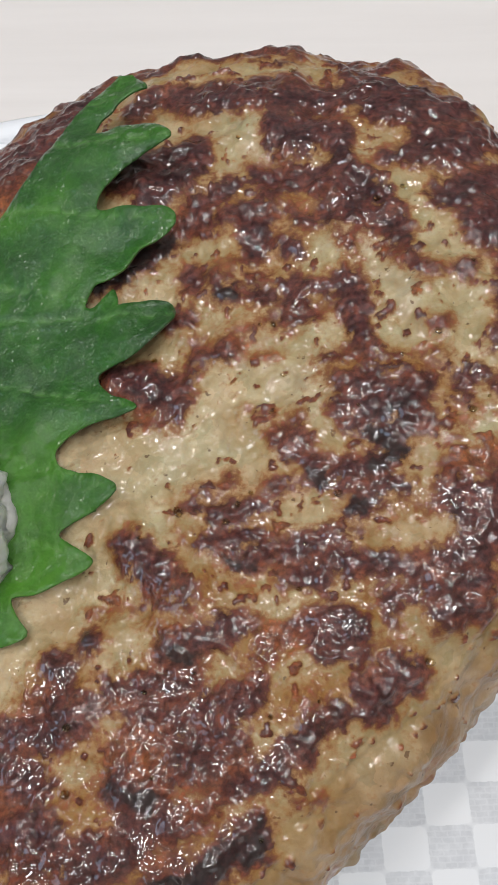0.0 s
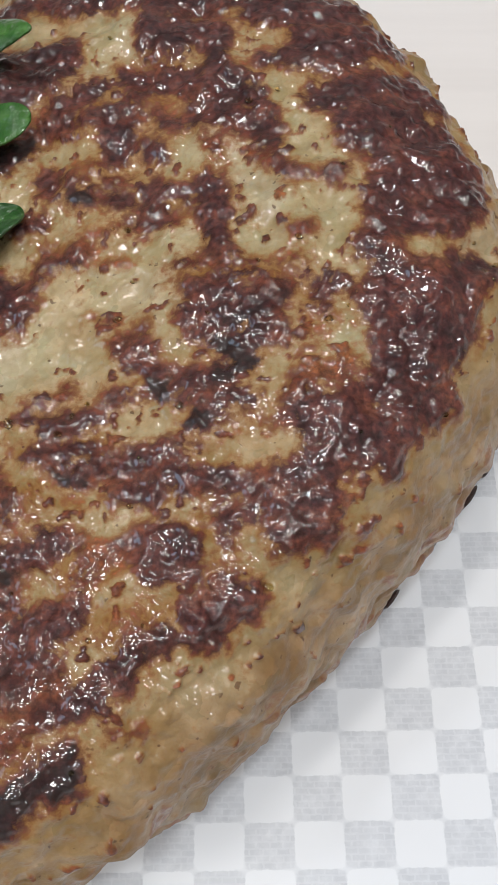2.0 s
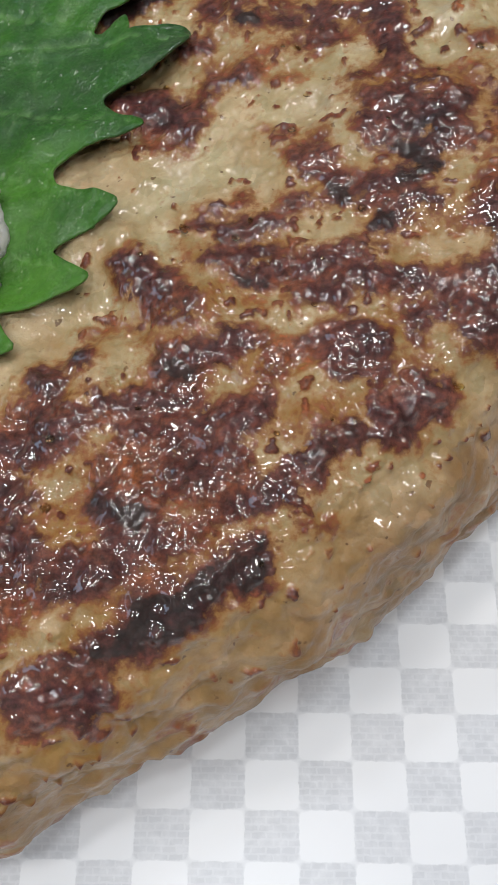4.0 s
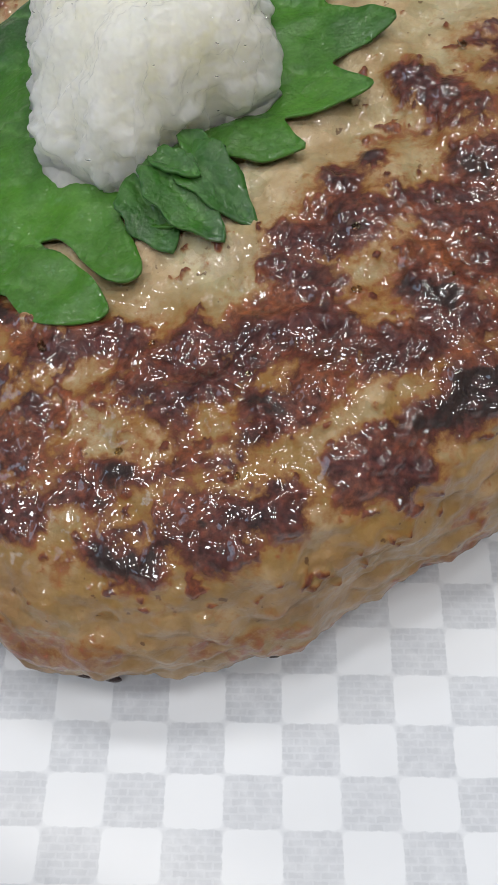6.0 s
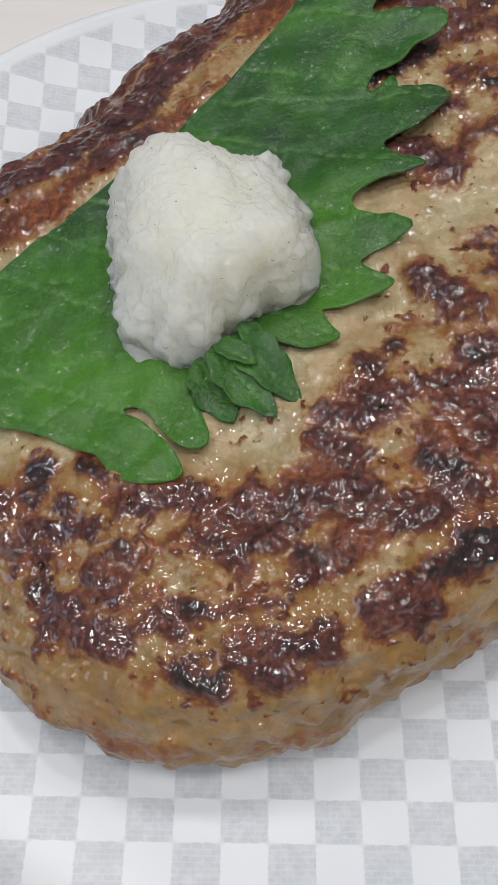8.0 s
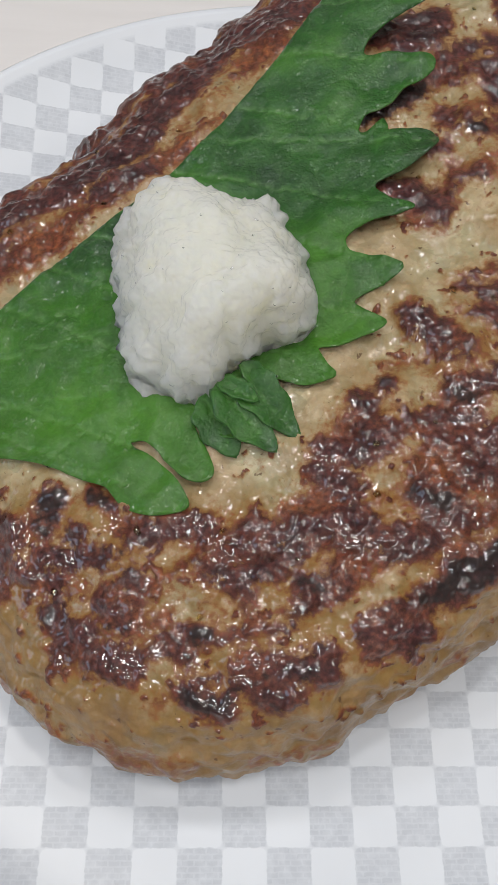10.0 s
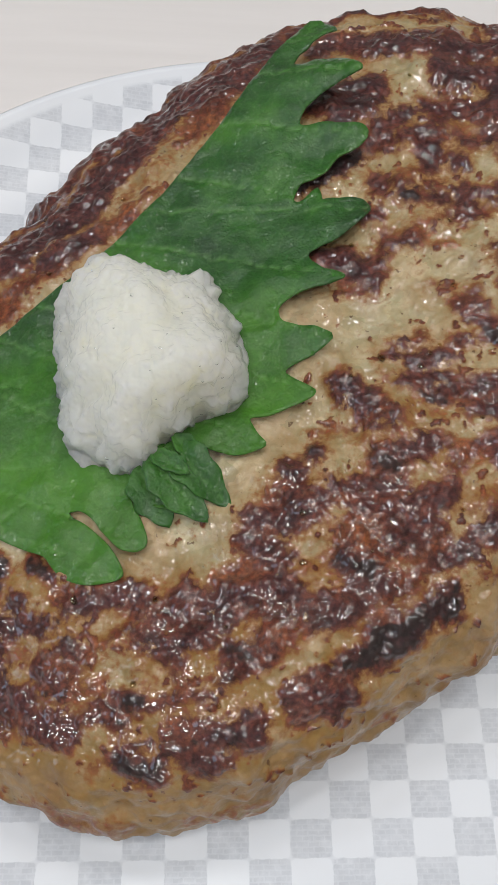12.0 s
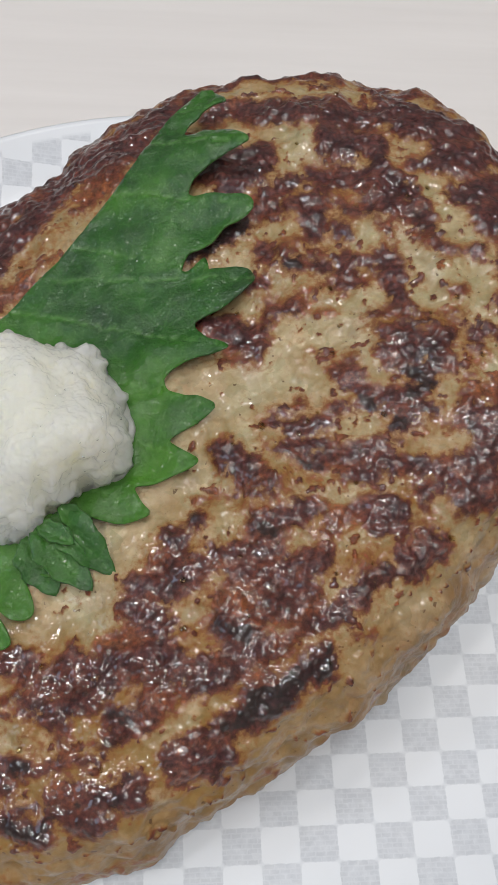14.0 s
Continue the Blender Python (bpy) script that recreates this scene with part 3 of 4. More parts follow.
DEEP = DEEP_A + DEEP_B + DEEP_C + DEEP_D + DEEP_E + DEEP_F + DEEP_G + DEEP_H + DEEP_I + DEEP_J + DEEP_K
THIN_A = [
    (14.06, 10.96, 14.74, 11.18, 0.57), (13.62, 8.09, 13.85, 8.12, 0.3), (14.28, 8.38, 14.49, 8.47, 0.22), (9.23, 19.41, 9.63, 19.08, 0.28), (10.21, 17.13, 11.46, 17.15, 0.38), (9.22, 16.04, 9.86, 15.66, 0.35),
    (9.5, 15.72, 10.37, 16, 0.29), (10.5, 15.54, 10.82, 15.51, 0.33), (10.2, 15.11, 10.32, 15.15, 0.24), (12.41, 16.21, 12.68, 16.14, 0.31), (12.68, 15.78, 12.71, 15.78, 0.19), (11.51, 14.65, 11.82, 14.46, 0.32),
    (10.04, 14.2, 10.46, 14.25, 0.23), (10.46, 14.3, 10.87, 14.4, 0.21), (9.95, 13.85, 10.25, 13.96, 0.21), (10.53, 13.58, 10.84, 13.6, 0.19), (11.94, 13.38, 12.56, 13.41, 0.46), (12.66, 13.22, 13.16, 13.24, 0.28),
]
THIN_B = [
    (13.16, 13.19, 14.15, 13.19, 0.26), (13.98, 14.02, 14.18, 13.94, 0.37), (13.08, 14.32, 13.34, 14.24, 0.12), (13.44, 12.71, 14.05, 12.77, 0.21), (14.82, 12.61, 14.98, 12.62, 0.12), (14.22, 12.28, 14.5, 12.23, 0.4),
    (14.21, 11.96, 14.4, 11.85, 0.19), (13.32, 15.67, 13.63, 15.6, 0.28), (14.34, 15.15, 14.65, 15.13, 0.18), (10.34, 12.41, 10.54, 12.28, 0.31), (10.77, 11.95, 11.25, 12.21, 0.41), (11.13, 10.85, 11.23, 10.87, 0.19),
    (9.79, 10.95, 10.04, 11.04, 0.3), (8.36, 13.24, 8.88, 13.23, 0.51), (8.81, 12.86, 9.02, 12.85, 0.39), (8.88, 9.35, 9.17, 9.1, 0.5), (12.73, 10.19, 12.87, 10.17, 0.18), (13.39, 10.21, 13.54, 10.1, 0.22),
]
THIN_C = [
    (12.55, 8.65, 12.8, 8.08, 0.47), (10.44, 7.97, 10.79, 8.12, 0.44), (10.44, 7.77, 10.61, 7.77, 0.28), (11.1, 6.55, 11.62, 6.72, 0.22), (9.21, 5.27, 9.54, 5.43, 0.34), (10.93, 5.34, 11.43, 5.36, 0.2),
    (14.97, 8.46, 15.09, 8.54, 0.22), (4.4, 18.31, 5.68, 19.47, 0.54), (5.69, 20.33, 7.06, 21.83, 0.58), (5.83, 15.59, 6.29, 15.91, 0.5), (8.23, 12.36, 8.8, 12.43, 0.34), (8.87, 9.36, 9.11, 9.09, 0.46),
    (7.43, 8.8, 7.7, 8.89, 0.26), (6.44, 7.3, 7.21, 7.24, 0.36), (-1.81, 12.37, -0.26, 13.06, 0.95), (-1.71, 12.95, -1, 13.42, 0.48), (-0.12, 13.42, 0.99, 13.92, 0.63), (1.8, 14.95, 2.8, 15.46, 0.65),
]
THIN_D = [
    (2.79, 15.75, 3.5, 16.14, 0.39), (4.24, 17.94, 5.28, 18.75, 0.63), (5.13, 5.42, 5.72, 5.53, 0.35), (5.91, 4.62, 6.59, 4.5, 0.55), (6.12, 4.14, 6.57, 4.12, 0.45), (4.08, 4.77, 4.78, 4.61, 0.58),
    (5.21, 3.28, 5.67, 3.39, 0.35), (6.13, 3.82, 6.58, 3.92, 0.35), (6.81, 4.24, 7.15, 4.34, 0.35), (6.73, 4.73, 7.16, 4.57, 0.45), (8.57, 5.94, 9.49, 6.11, 0.6), (7.98, 6.28, 8.6, 6.54, 0.5),
    (8.85, 5.07, 9.45, 5.3, 0.36), (2.47, 1.69, 2.64, 1.68, 0.23), (0.74, 4.8, 1.36, 4.72, 0.29), (1.57, 5.29, 2.06, 5.14, 0.46), (2.53, 5.38, 3.36, 5.27, 0.36), (3.6, 4.99, 4.31, 5.09, 0.53),
]
THIN_E = [
    (1.52, 3.88, 1.88, 3.61, 0.36), (2.22, 3.97, 3.03, 4.17, 0.33), (3.03, 4.3, 3.6, 4.36, 0.28), (4.3, 3.32, 4.64, 2.96, 0.35), (3.39, 3.55, 3.5, 3.5, 0.22), (0.36, 2.68, 0.98, 2.59, 0.5),
    (2.01, 3.18, 2.59, 3.28, 0.33),
]
THIN = THIN_A + THIN_B + THIN_C + THIN_D + THIN_E
CHAR_A = [
    (9.87, 15.23, 10.07, 15.23, 0.43), (12.57, 11.77, 12.94, 11.53, 0.44), (12.74, 11.1, 13.12, 11.29, 0.51), (13.45, 16.13, 13.75, 15.99, 0.28), (11.47, 11.03, 11.69, 10.91, 0.44), (9.98, 9.47, 10.27, 9.47, 0.37),
    (8.42, 12.98, 8.46, 12.95, 0.34), (9.09, 9.09, 9.17, 9.03, 0.23), (12.18, 10.32, 12.37, 10.42, 0.41), (12.23, 9.91, 12.27, 9.89, 0.13), (13.71, 10.26, 13.74, 10.25, 0.13), (9.57, 4.63, 10.23, 4.71, 0.57),
    (9.9, 4.86, 10.4, 4.95, 0.3), (9.25, 4.4, 9.59, 4.47, 0.47), (7.76, 9.65, 7.88, 9.52, 0.19), (8.98, 8.92, 9.12, 8.86, 0.23), (8.69, 8.77, 8.74, 8.74, 0.17), (7.25, 8.14, 7.34, 8.31, 0.37),
]
CHAR_SHADE_B = [
    (8.8, 7.92, 9.19, 7.84, 0.36), (5.33, 3.86, 5.67, 3.72, 0.35), (7.82, 5.67, 8.4, 5.43, 0.56), (8.71, 3.97, 9.17, 4.17, 0.74), (8.46, 4.16, 9.37, 4.36, 0.31), (7.99, 3.52, 8.47, 3.64, 0.48),
    (3.2, 1.64, 3.88, 1.46, 0.41), (3.06, 1.86, 3.26, 1.66, 0.35), (3.87, 1.71, 4.09, 1.92, 0.3), (3.42, 2.05, 3.76, 2.12, 0.16), (0.05, 5.96, 0.15, 5.97, 0.61), (0.07, 5.72, 0.12, 5.66, 0.53),
    # (0.98, 6.01) is shade under the leaf's edge, painted in as black
    (-0.17, 5.4, 0.03, 5.24, 0.32), (-0.4, 3.95, -0.32, 3.87, 0.24), (0.98, 6.01, 1.43, 5.72, 0.37), (1.65, 4.77, 1.75, 4.71, 0.22), (1.59, 4.49, 1.64, 4.48, 0.13), (2.03, 3.65, 2.07, 3.53, 0.23),
]
CHAR_SHADE_C = [
    # the last patch paints the shadow below a raised leaf tooth
    (1.55, 3.21, 1.9, 3.14, 0.28), (2.6, 2.86, 2.83, 2.78, 0.18), (3.28, 2.89, 3.47, 2.85, 0.35), (3.01, 2.52, 3.18, 2.45, 0.16), (4.32, 1.98, 4.64, 2.01, 0.17), (7.3, 15.8, 8.7, 16.6, 0.64),
]
CHAR_SHADE = CHAR_A + CHAR_SHADE_B + CHAR_SHADE_C
# juices browned on without a crust
STAIN_A = [
    (9.21, 6.54, 11.27, 6.99, 0.91), (9.86, 5.78, 11.62, 6.42, 0.56), (10.08, 7.7, 12.53, 8.55, 0.9), (9.03, 7.77, 10.24, 7.9, 0.72), (9.55, 5.28, 11.1, 5.67, 0.44), (11.62, 7.07, 12.89, 7.84, 0.78),
    (11.84, 13.2, 13.55, 12.93, 0.76), (9.27, 10.12, 10.42, 10.2, 0.84), (9.24, 14.2, 10.88, 14.16, 0.59), (14.62, 10.76, 16.01, 11.07, 0.62), (10.08, 17.47, 11.79, 17.22, 0.77), (8.76, 9.16, 9.98, 9.15, 0.73),
    (4.18, 4.24, 6.62, 4.76, 1.25),
]
STAIN_B = [
    (0.3, 3.83, 4.3, 4.13, 1.05), (1.55, 2.92, 5.21, 3.3, 0.51), (6.74, 5.32, 8.56, 5.83, 1.16), (1.82, 5.19, 4.78, 4.99, 1.03), (4.76, 2.01, 8.01, 2.92, 0.56), (0.61, 2.77, 2.28, 2.32, 0.65),
    (7.27, 6.32, 9.3, 6.54, 0.92), (-1.56, 12.95, -0.27, 13.35, 0.64), (1.65, 15.15, 3.79, 17.37, 0.68), (6.32, 6.96, 9.07, 7.68, 0.98), (8.58, 8.5, 9.92, 8.88, 0.86), (9.19, 10.16, 10.53, 10, 0.73),
    (7.96, 12.6, 9.1, 12.82, 0.55),
]
STAIN = STAIN_A + STAIN_B


def patch_depth(x, y, strokes):
    """How far inside the patches each place lies, in checks; below zero outside. Neighbours run together."""
    total = np.full_like(x, 1e-9)
    for x0, y0, x1, y1, w in strokes:
        # patches towards the far end are longer than wide
        k = min(1.0, max(0.55, 1.03 - 0.03 * (y0 - 7)))
        dx, dy = x1 - x0, k * (y1 - y0)
        t = np.clip(((x - x0) * dx + k * (y - y0) * dy) / (dx * dx + dy * dy + 1e-9), 0, 1)
        total += np.exp(12 * np.minimum(w / 2 - np.hypot(x - x0 - t * dx, k * (y - y0) - t * dy), 2.0))
    return np.log(total) / 12


def hamburger_steak():
    n, top_rows, side_rows = 1300, 270, 70
    ang = np.linspace(0, 2 * np.pi, n, endpoint=False)
    # along the profile: even steps over the top face, then down the rounded flank
    a = np.linspace(np.pi / 2, 0, 4000)
    q, h = np.cos(a) ** (2 / ROUND), np.sin(a) ** (2 / ROUND)
    arc = np.concatenate([[0], np.cumsum(np.hypot(np.diff(q) * 11, np.diff(h) * 5))])
    s = np.linspace(0.004, 1, top_rows + side_rows) * arc[-1]
    q, h = np.interp(s, arc, q), np.interp(s, arc, h)
    q, h, A = q[:, None], h[:, None], ang[None, :]
    R = reach(A)
    tuck = 1 - 0.10 * np.clip(1 - h / 0.3, 0, 1) ** 2
    x, y = PX + R * q * tuck * np.cos(A), PY + R * q * tuck * np.sin(A)
    z = level(x, y) * h
    p = np.stack([x, y, z], -1)
    # browning, with ragged edges
    mx = x + 0.24 * (fbm(p, 1.8, 2) - 0.5) + 0.28 * (fbm(p + 5, 5.0, 2) - 0.5)
    my = y + 0.24 * (fbm(p + 31, 1.8, 2) - 0.5) + 0.28 * (fbm(p + 55, 5.0, 2) - 0.5)
    deep, thin, char_shade = (patch_depth(mx, my, rows) for rows in (DEEP, THIN, CHAR_SHADE))
    crust = np.log(np.exp(12 * deep) + np.exp(12 * thin) + np.exp(12 * char_shade)) / 12
    front = np.clip((8.5 - y - 0.25 * x) / 3, 0, 1)    # browner where the pan was hottest
    crust = crust - 0.03 + 0.03 * front + 0.11 * np.exp(-((x - 8.2) / 3) ** 2 - ((y - 6) / 2.4) ** 2) + 0.24 * (fbm(p * np.array([1.0, 0.55, 1.0]) + 120, 2.4, 3) - 0.5)
    amber = np.clip(0.75 + 0.35 * front + crust / 1.2, 0, 1)
    back = np.clip((np.sin(A - 0.9) + 0.1) / 0.5, 0, 1)
    flat = np.clip((h - (0.50 - 0.25 * back) + 0.25 * (fbm(p + 70, 1.3, 2) - 0.5)) / 0.14, 0, 1)
    stain = np.clip(0.5 + patch_depth(mx, my, STAIN) / 0.6, 0, 1)
    amber = np.maximum(amber, stain)
    shoulder = np.clip((np.cos(A - 2.05) - 0.30) / 0.25, 0, 1)
    amber = np.maximum(amber, 0.75 * shoulder * np.clip((q - 0.62) / 0.15, 0, 1))
    sear = np.clip(0.5 + crust / 0.40, 0, 1) * (1 - 0.25 * np.clip((thin - np.maximum(deep, char_shade)) / 0.3, 0, 1)) * flat
    thick = np.clip(0.5 + np.maximum(deep, char_shade) / 0.5, 0, 1)
    sear = np.maximum(sear, 0.36 * stain * flat)
    # freckles between the patches, denser near them
    freckle = fbm(p + 77, 4.0, 3) + 0.10 * np.clip(crust / 0.8, -1, 0)
    sear = np.maximum(sear, np.clip((freckle - 0.61) * 9, 0, 0.8) * flat)
    # the far rim is browned right over its shoulder
    rim = shoulder * np.clip((q - 0.845 + 0.10 * (fbm(p + 90, 1.2, 3) - 0.5)) / 0.03, 0, 1) * np.clip((h - 0.16) / 0.1, 0, 1)
    rim = rim * np.clip(0.82 + 1.9 * (fbm(p + 93, 1.5, 3) - 0.5), 0, 1)
    sear, thick = np.maximum(sear, rim), np.maximum(thick, rim)
    foot = np.clip((fbm(p + 9, 1.6, 3) - 0.42) * 9, 0, 1) * np.clip((0.17 - h) / 0.06, 0, 1)
    foot = np.maximum(foot, np.clip((fbm(p + 47, 1.3, 3) - 0.54) * 5, 0, 0.42) * np.clip((0.75 - h) / 0.2, 0, 1))
    sear = np.maximum(sear, foot)
    black = np.clip(0.5 + char_shade / 0.3, 0, 1) * flat
    # relief
    nrm = np.cross(np.roll(p, -1, 1) - np.roll(p, 1, 1), np.gradient(p, axis=0))
    nrm /= np.linalg.norm(nrm, axis=-1, keepdims=True) + 1e-9
    if nrm[5, :, 2].mean() < 0:
        nrm = -nrm
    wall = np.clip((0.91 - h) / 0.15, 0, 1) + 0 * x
    relief = 0.55 * (fbm(p, 0.55, 2) - 0.5) + 0.30 * (fbm(p + 3, 1.7, 3) - 0.5) + 0.04 * (fbm(p + 8, 6.0, 2) - 0.5)
    relief += sear * (0.08 + 0.10 * (vnoise(p + 13, 4.0) - 0.5) + 0.06 * (vnoise(p + 33, 8.0) - 0.5))
    relief += (1 - sear) * (0.12 * (fbm(p + 21, 2.4, 2) - 0.5) + 0.03 * (vnoise(p + 36, 8.0) - 0.5))
    crease = 1 - np.abs(fbm(p * np.array([0.8, 0.8, 1.2]) + 40, 0.8, 2) - 0.5) * 10
    relief -= wall * 0.07 * np.clip(crease, 0, 1)
    relief += wall * 0.32 * (fbm(p + 60, 1.1, 3) - 0.5) + 0.75 * back * np.clip((0.95 - h) / 0.3, 0, 1) * (fbm(p + 65, 0.8, 2) - 0.5)
    p = p + nrm * (relief * np.clip(q * 12, 0, 1))[..., None]
    p[..., 2] = np.maximum(p[..., 2], 0.012)
    p[-1, :, 2] = 0.012
    p[..., :2] += ((np.array([PX, PY]) - p[..., :2]) * (0.03 * np.clip(1 - h / 0.1, 0, 1))[..., None])
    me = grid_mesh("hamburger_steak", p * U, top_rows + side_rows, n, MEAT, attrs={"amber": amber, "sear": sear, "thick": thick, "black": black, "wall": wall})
    bm = bmesh.new()
    bm.from_mesh(me)
    bm.verts.ensure_lookup_table()
    bm.faces.new([bm.verts[k] for k in range(n)])
    bm.to_mesh(me)
    bm.free()
    ob = new("hamburger_steak", me)
    return tagged(ob, "thick pan-fried hamburger steak, browned and glossy with juice", "hamburger steak")


steak = hamburger_steak()


def bead_mesh(seed, sink=0.35):
    """A small flattened blob, 1 across, its underside cut flat."""
    bm = bmesh.new()
    bmesh.ops.create_icosphere(bm, subdivisions=2, radius=0.5)
    for v in bm.verts:
        v.co *= 1 + 0.25 * noise.noise(v.co * 2.2 + Vector((seed * 3.1, 0, 0)))
        v.co.z = max(v.co.z, -0.5 * sink)
    for f in bm.faces:
        f.smooth = True
    me = bpy.data.meshes.new("bead")
    bm.to_mesh(me)
    bm.free()
    return me


def surface(x, y):
    """Height of the patty's face with its lumps, in checks."""
    hit, place, _, _ = steak.ray_cast(Vector((x * U, y * U, 0.06)), Vector((0, 0, -1)))
    return place.z / U if hit else 0.0


def small_part(name, me, x, y, z, size, turn, flat, parent):
    ob = new(name, me)
    ob.parent = parent
    ob.matrix_basis = Matrix.LocRotScale((x * U, y * U, z * U), Euler((0, 0, turn)), (size[0] * U, size[1] * U, flat * U))
    return ob


FAT = fat_material()
rng = random.Random(11)
drops = [bead_mesh(k) for k in range(4)]
for me in drops:
    me.materials.append(FAT)
for k in range(80):
    a, r = rng.uniform(0, 2 * math.pi), math.sqrt(rng.uniform(0.02, 0.80))
    reach_a = float(reach(np.array([a]))[0])
    x, y = PX + r * reach_a * math.cos(a), PY + r * reach_a * math.sin(a)
    size = rng.choice((0.07, 0.09, 0.12, 0.16))
    small_part("oil_droplet", drops[k % 4], x, y, surface(x, y) + 0.01, (size * rng.uniform(0.8, 1.5), size), rng.uniform(0, 3.1), size * 0.45, steak)
flakes = [bead_mesh(k + 9, 0.9) for k in range(3)]
for me in flakes:
    me.materials.append(CRUST)
for k, (x, y, long, wide, turn) in enumerate(((5.88, 1.30, 0.42, 0.34, 0.3), (6.38, 1.62, 0.85, 0.16, 0.4), (1.95, 1.0, 0.45, 0.16, -0.7), (2.4, 0.82, 0.5, 0.16, -0.4),
                                              (2.95, 0.72, 0.4, 0.14, -0.1), (16.3, 8.9, 0.6, 0.16, 0.85), (17.3, 10.1, 0.5, 0.14, 0.85), (18.25, 11.25, 0.8, 0.2, 0.9),
                                              (18.8, 12.0, 0.5, 0.16, 0.9), (0.45, 2.1, 0.35, 0.14, -0.6))):
    small_part("burnt_crust_flake", flakes[k % 3], x, y, 0.13, (long, wide), turn, 0.28, steak)

# ---- the shiso leaf ----
from mathutils.geometry import delaunay_2d_cdt


def curve_points(corners, steps=10):
    """Rounded line through the corners (Catmull-Rom), open."""
    c = [Vector(v) for v in corners]
    c = [c[0]] + c + [c[-1]]
    out = []
    for k in range(1, len(c) - 2):
        for s in range(steps):
            f = s / steps
            p0, p1, p2, p3 = c[k - 1], c[k], c[k + 1], c[k + 2]
            out.append(p1 + 0.5 * f * (p2 - p0 + f * (2 * p0 - 5 * p1 + 4 * p2 - p3 + f * (3 * (p1 - p2) + p3 - p0))))
    return out


# the toothed edge from the leaf's point to its base, tooth by tooth, each ending in its notch
UPPER_TEETH = [
    [(7.96, 21.05), (8.34, 20.40), (8.04, 20.33), (7.72, 20.15), (7.53, 19.9), (7.29, 19.71), (7.16, 19.37)],
    [(7.44, 19.34), (7.86, 19.32), (8.45, 19.25), (8.76, 18.94), (8.88, 18.73), (8.75, 18.61), (8.42, 18.5), (8.03, 18.27), (7.57, 17.95), (7.36, 17.69), (7.24, 17.35)],
    [(7.51, 17.23), (7.93, 17.2), (8.53, 17.08), (8.87, 16.95), (8.96, 16.76), (8.83, 16.57), (8.52, 16.36), (8.14, 16.18), (7.83, 15.78), (7.53, 15.62), (7.23, 15.54), (7.1, 15.31), (7.04, 15.11)],
    [(7.18, 15.06), (7.41, 15.21), (7.63, 15.4), (7.72, 15.19), (7.76, 15.01)],
]
LOWER_TEETH = [
    [(8.07, 15.02), (8.49, 15.06), (8.83, 14.99), (8.93, 14.64), (8.74, 14.33), (8.37, 13.97), (8.0, 13.73), (7.57, 13.57), (7.34, 13.41)],
    [(7.58, 12.99), (7.92, 12.8), (8.18, 12.59), (7.91, 12.48), (7.4, 12.38), (6.98, 12.26), (6.72, 12.11), (6.56, 11.85), (6.65, 11.56)],
    [(6.97, 11.39), (7.31, 11.31), (7.58, 11.15), (7.80, 10.97), (7.62, 10.76), (7.3, 10.58), (6.89, 10.38), (6.69, 10.2)],
    [(6.9, 10.02), (7.17, 9.82), (7.38, 9.62), (7.15, 9.42), (6.68, 9.25), (6.27, 9.09), (5.86, 9.06)],
    [(5.98, 8.7), (6.20, 8.33), (5.74, 8.15), (5.21, 8.19), (4.67, 8.43), (4.32, 8.56)],
    [(4.75, 8.05), (4.9, 7.35), (3.98, 6.95), (3.22, 7.32)],
]
TEETH = UPPER_TEETH + LOWER_TEETH
# the two long lobes at its base, with the slit between them
LOBES = [(3.14, 7.27), (3.43, 6.68), (3.56, 6.2), (3.37, 6.01), (2.98, 6.07), (2.62, 6.42), (2.36, 6.76), (2.17, 6.94), (1.96, 7.06), (1.75, 7.05),
         (1.86, 6.92), (2.24, 6.64), (2.64, 6.25), (2.93, 5.82), (3.03, 5.48), (2.65, 5.36), (2.17, 5.32), (1.68, 5.54), (1.43, 5.79), (1.23, 6.05),
         (0.91, 6.2), (0.39, 6.42), (-0.4, 6.75)]
FOLD = [(-5.2, 7.6), (-3.4, 9.2), (-1.65, 10.75), (-0.41, 11.92), (0.89, 13.0), (2.1, 14.05), (2.97, 14.93), (3.85, 15.93), (4.89, 17.33), (5.67, 18.41),
        (6.39, 19.54), (7.12, 20.49), (7.7, 21.1)]


def leaf_outline():
    line = [point for tooth in TEETH for point in tooth]
    out = curve_points(line + LOBES + [(-1.3, 6.9), (-3.0, 6.9), (-5.0, 7.2)], 4)
    out += curve_points(FOLD, 6)
    return [v for k, v in enumerate(out) if (v - out[k - 1]).length > 0.02]


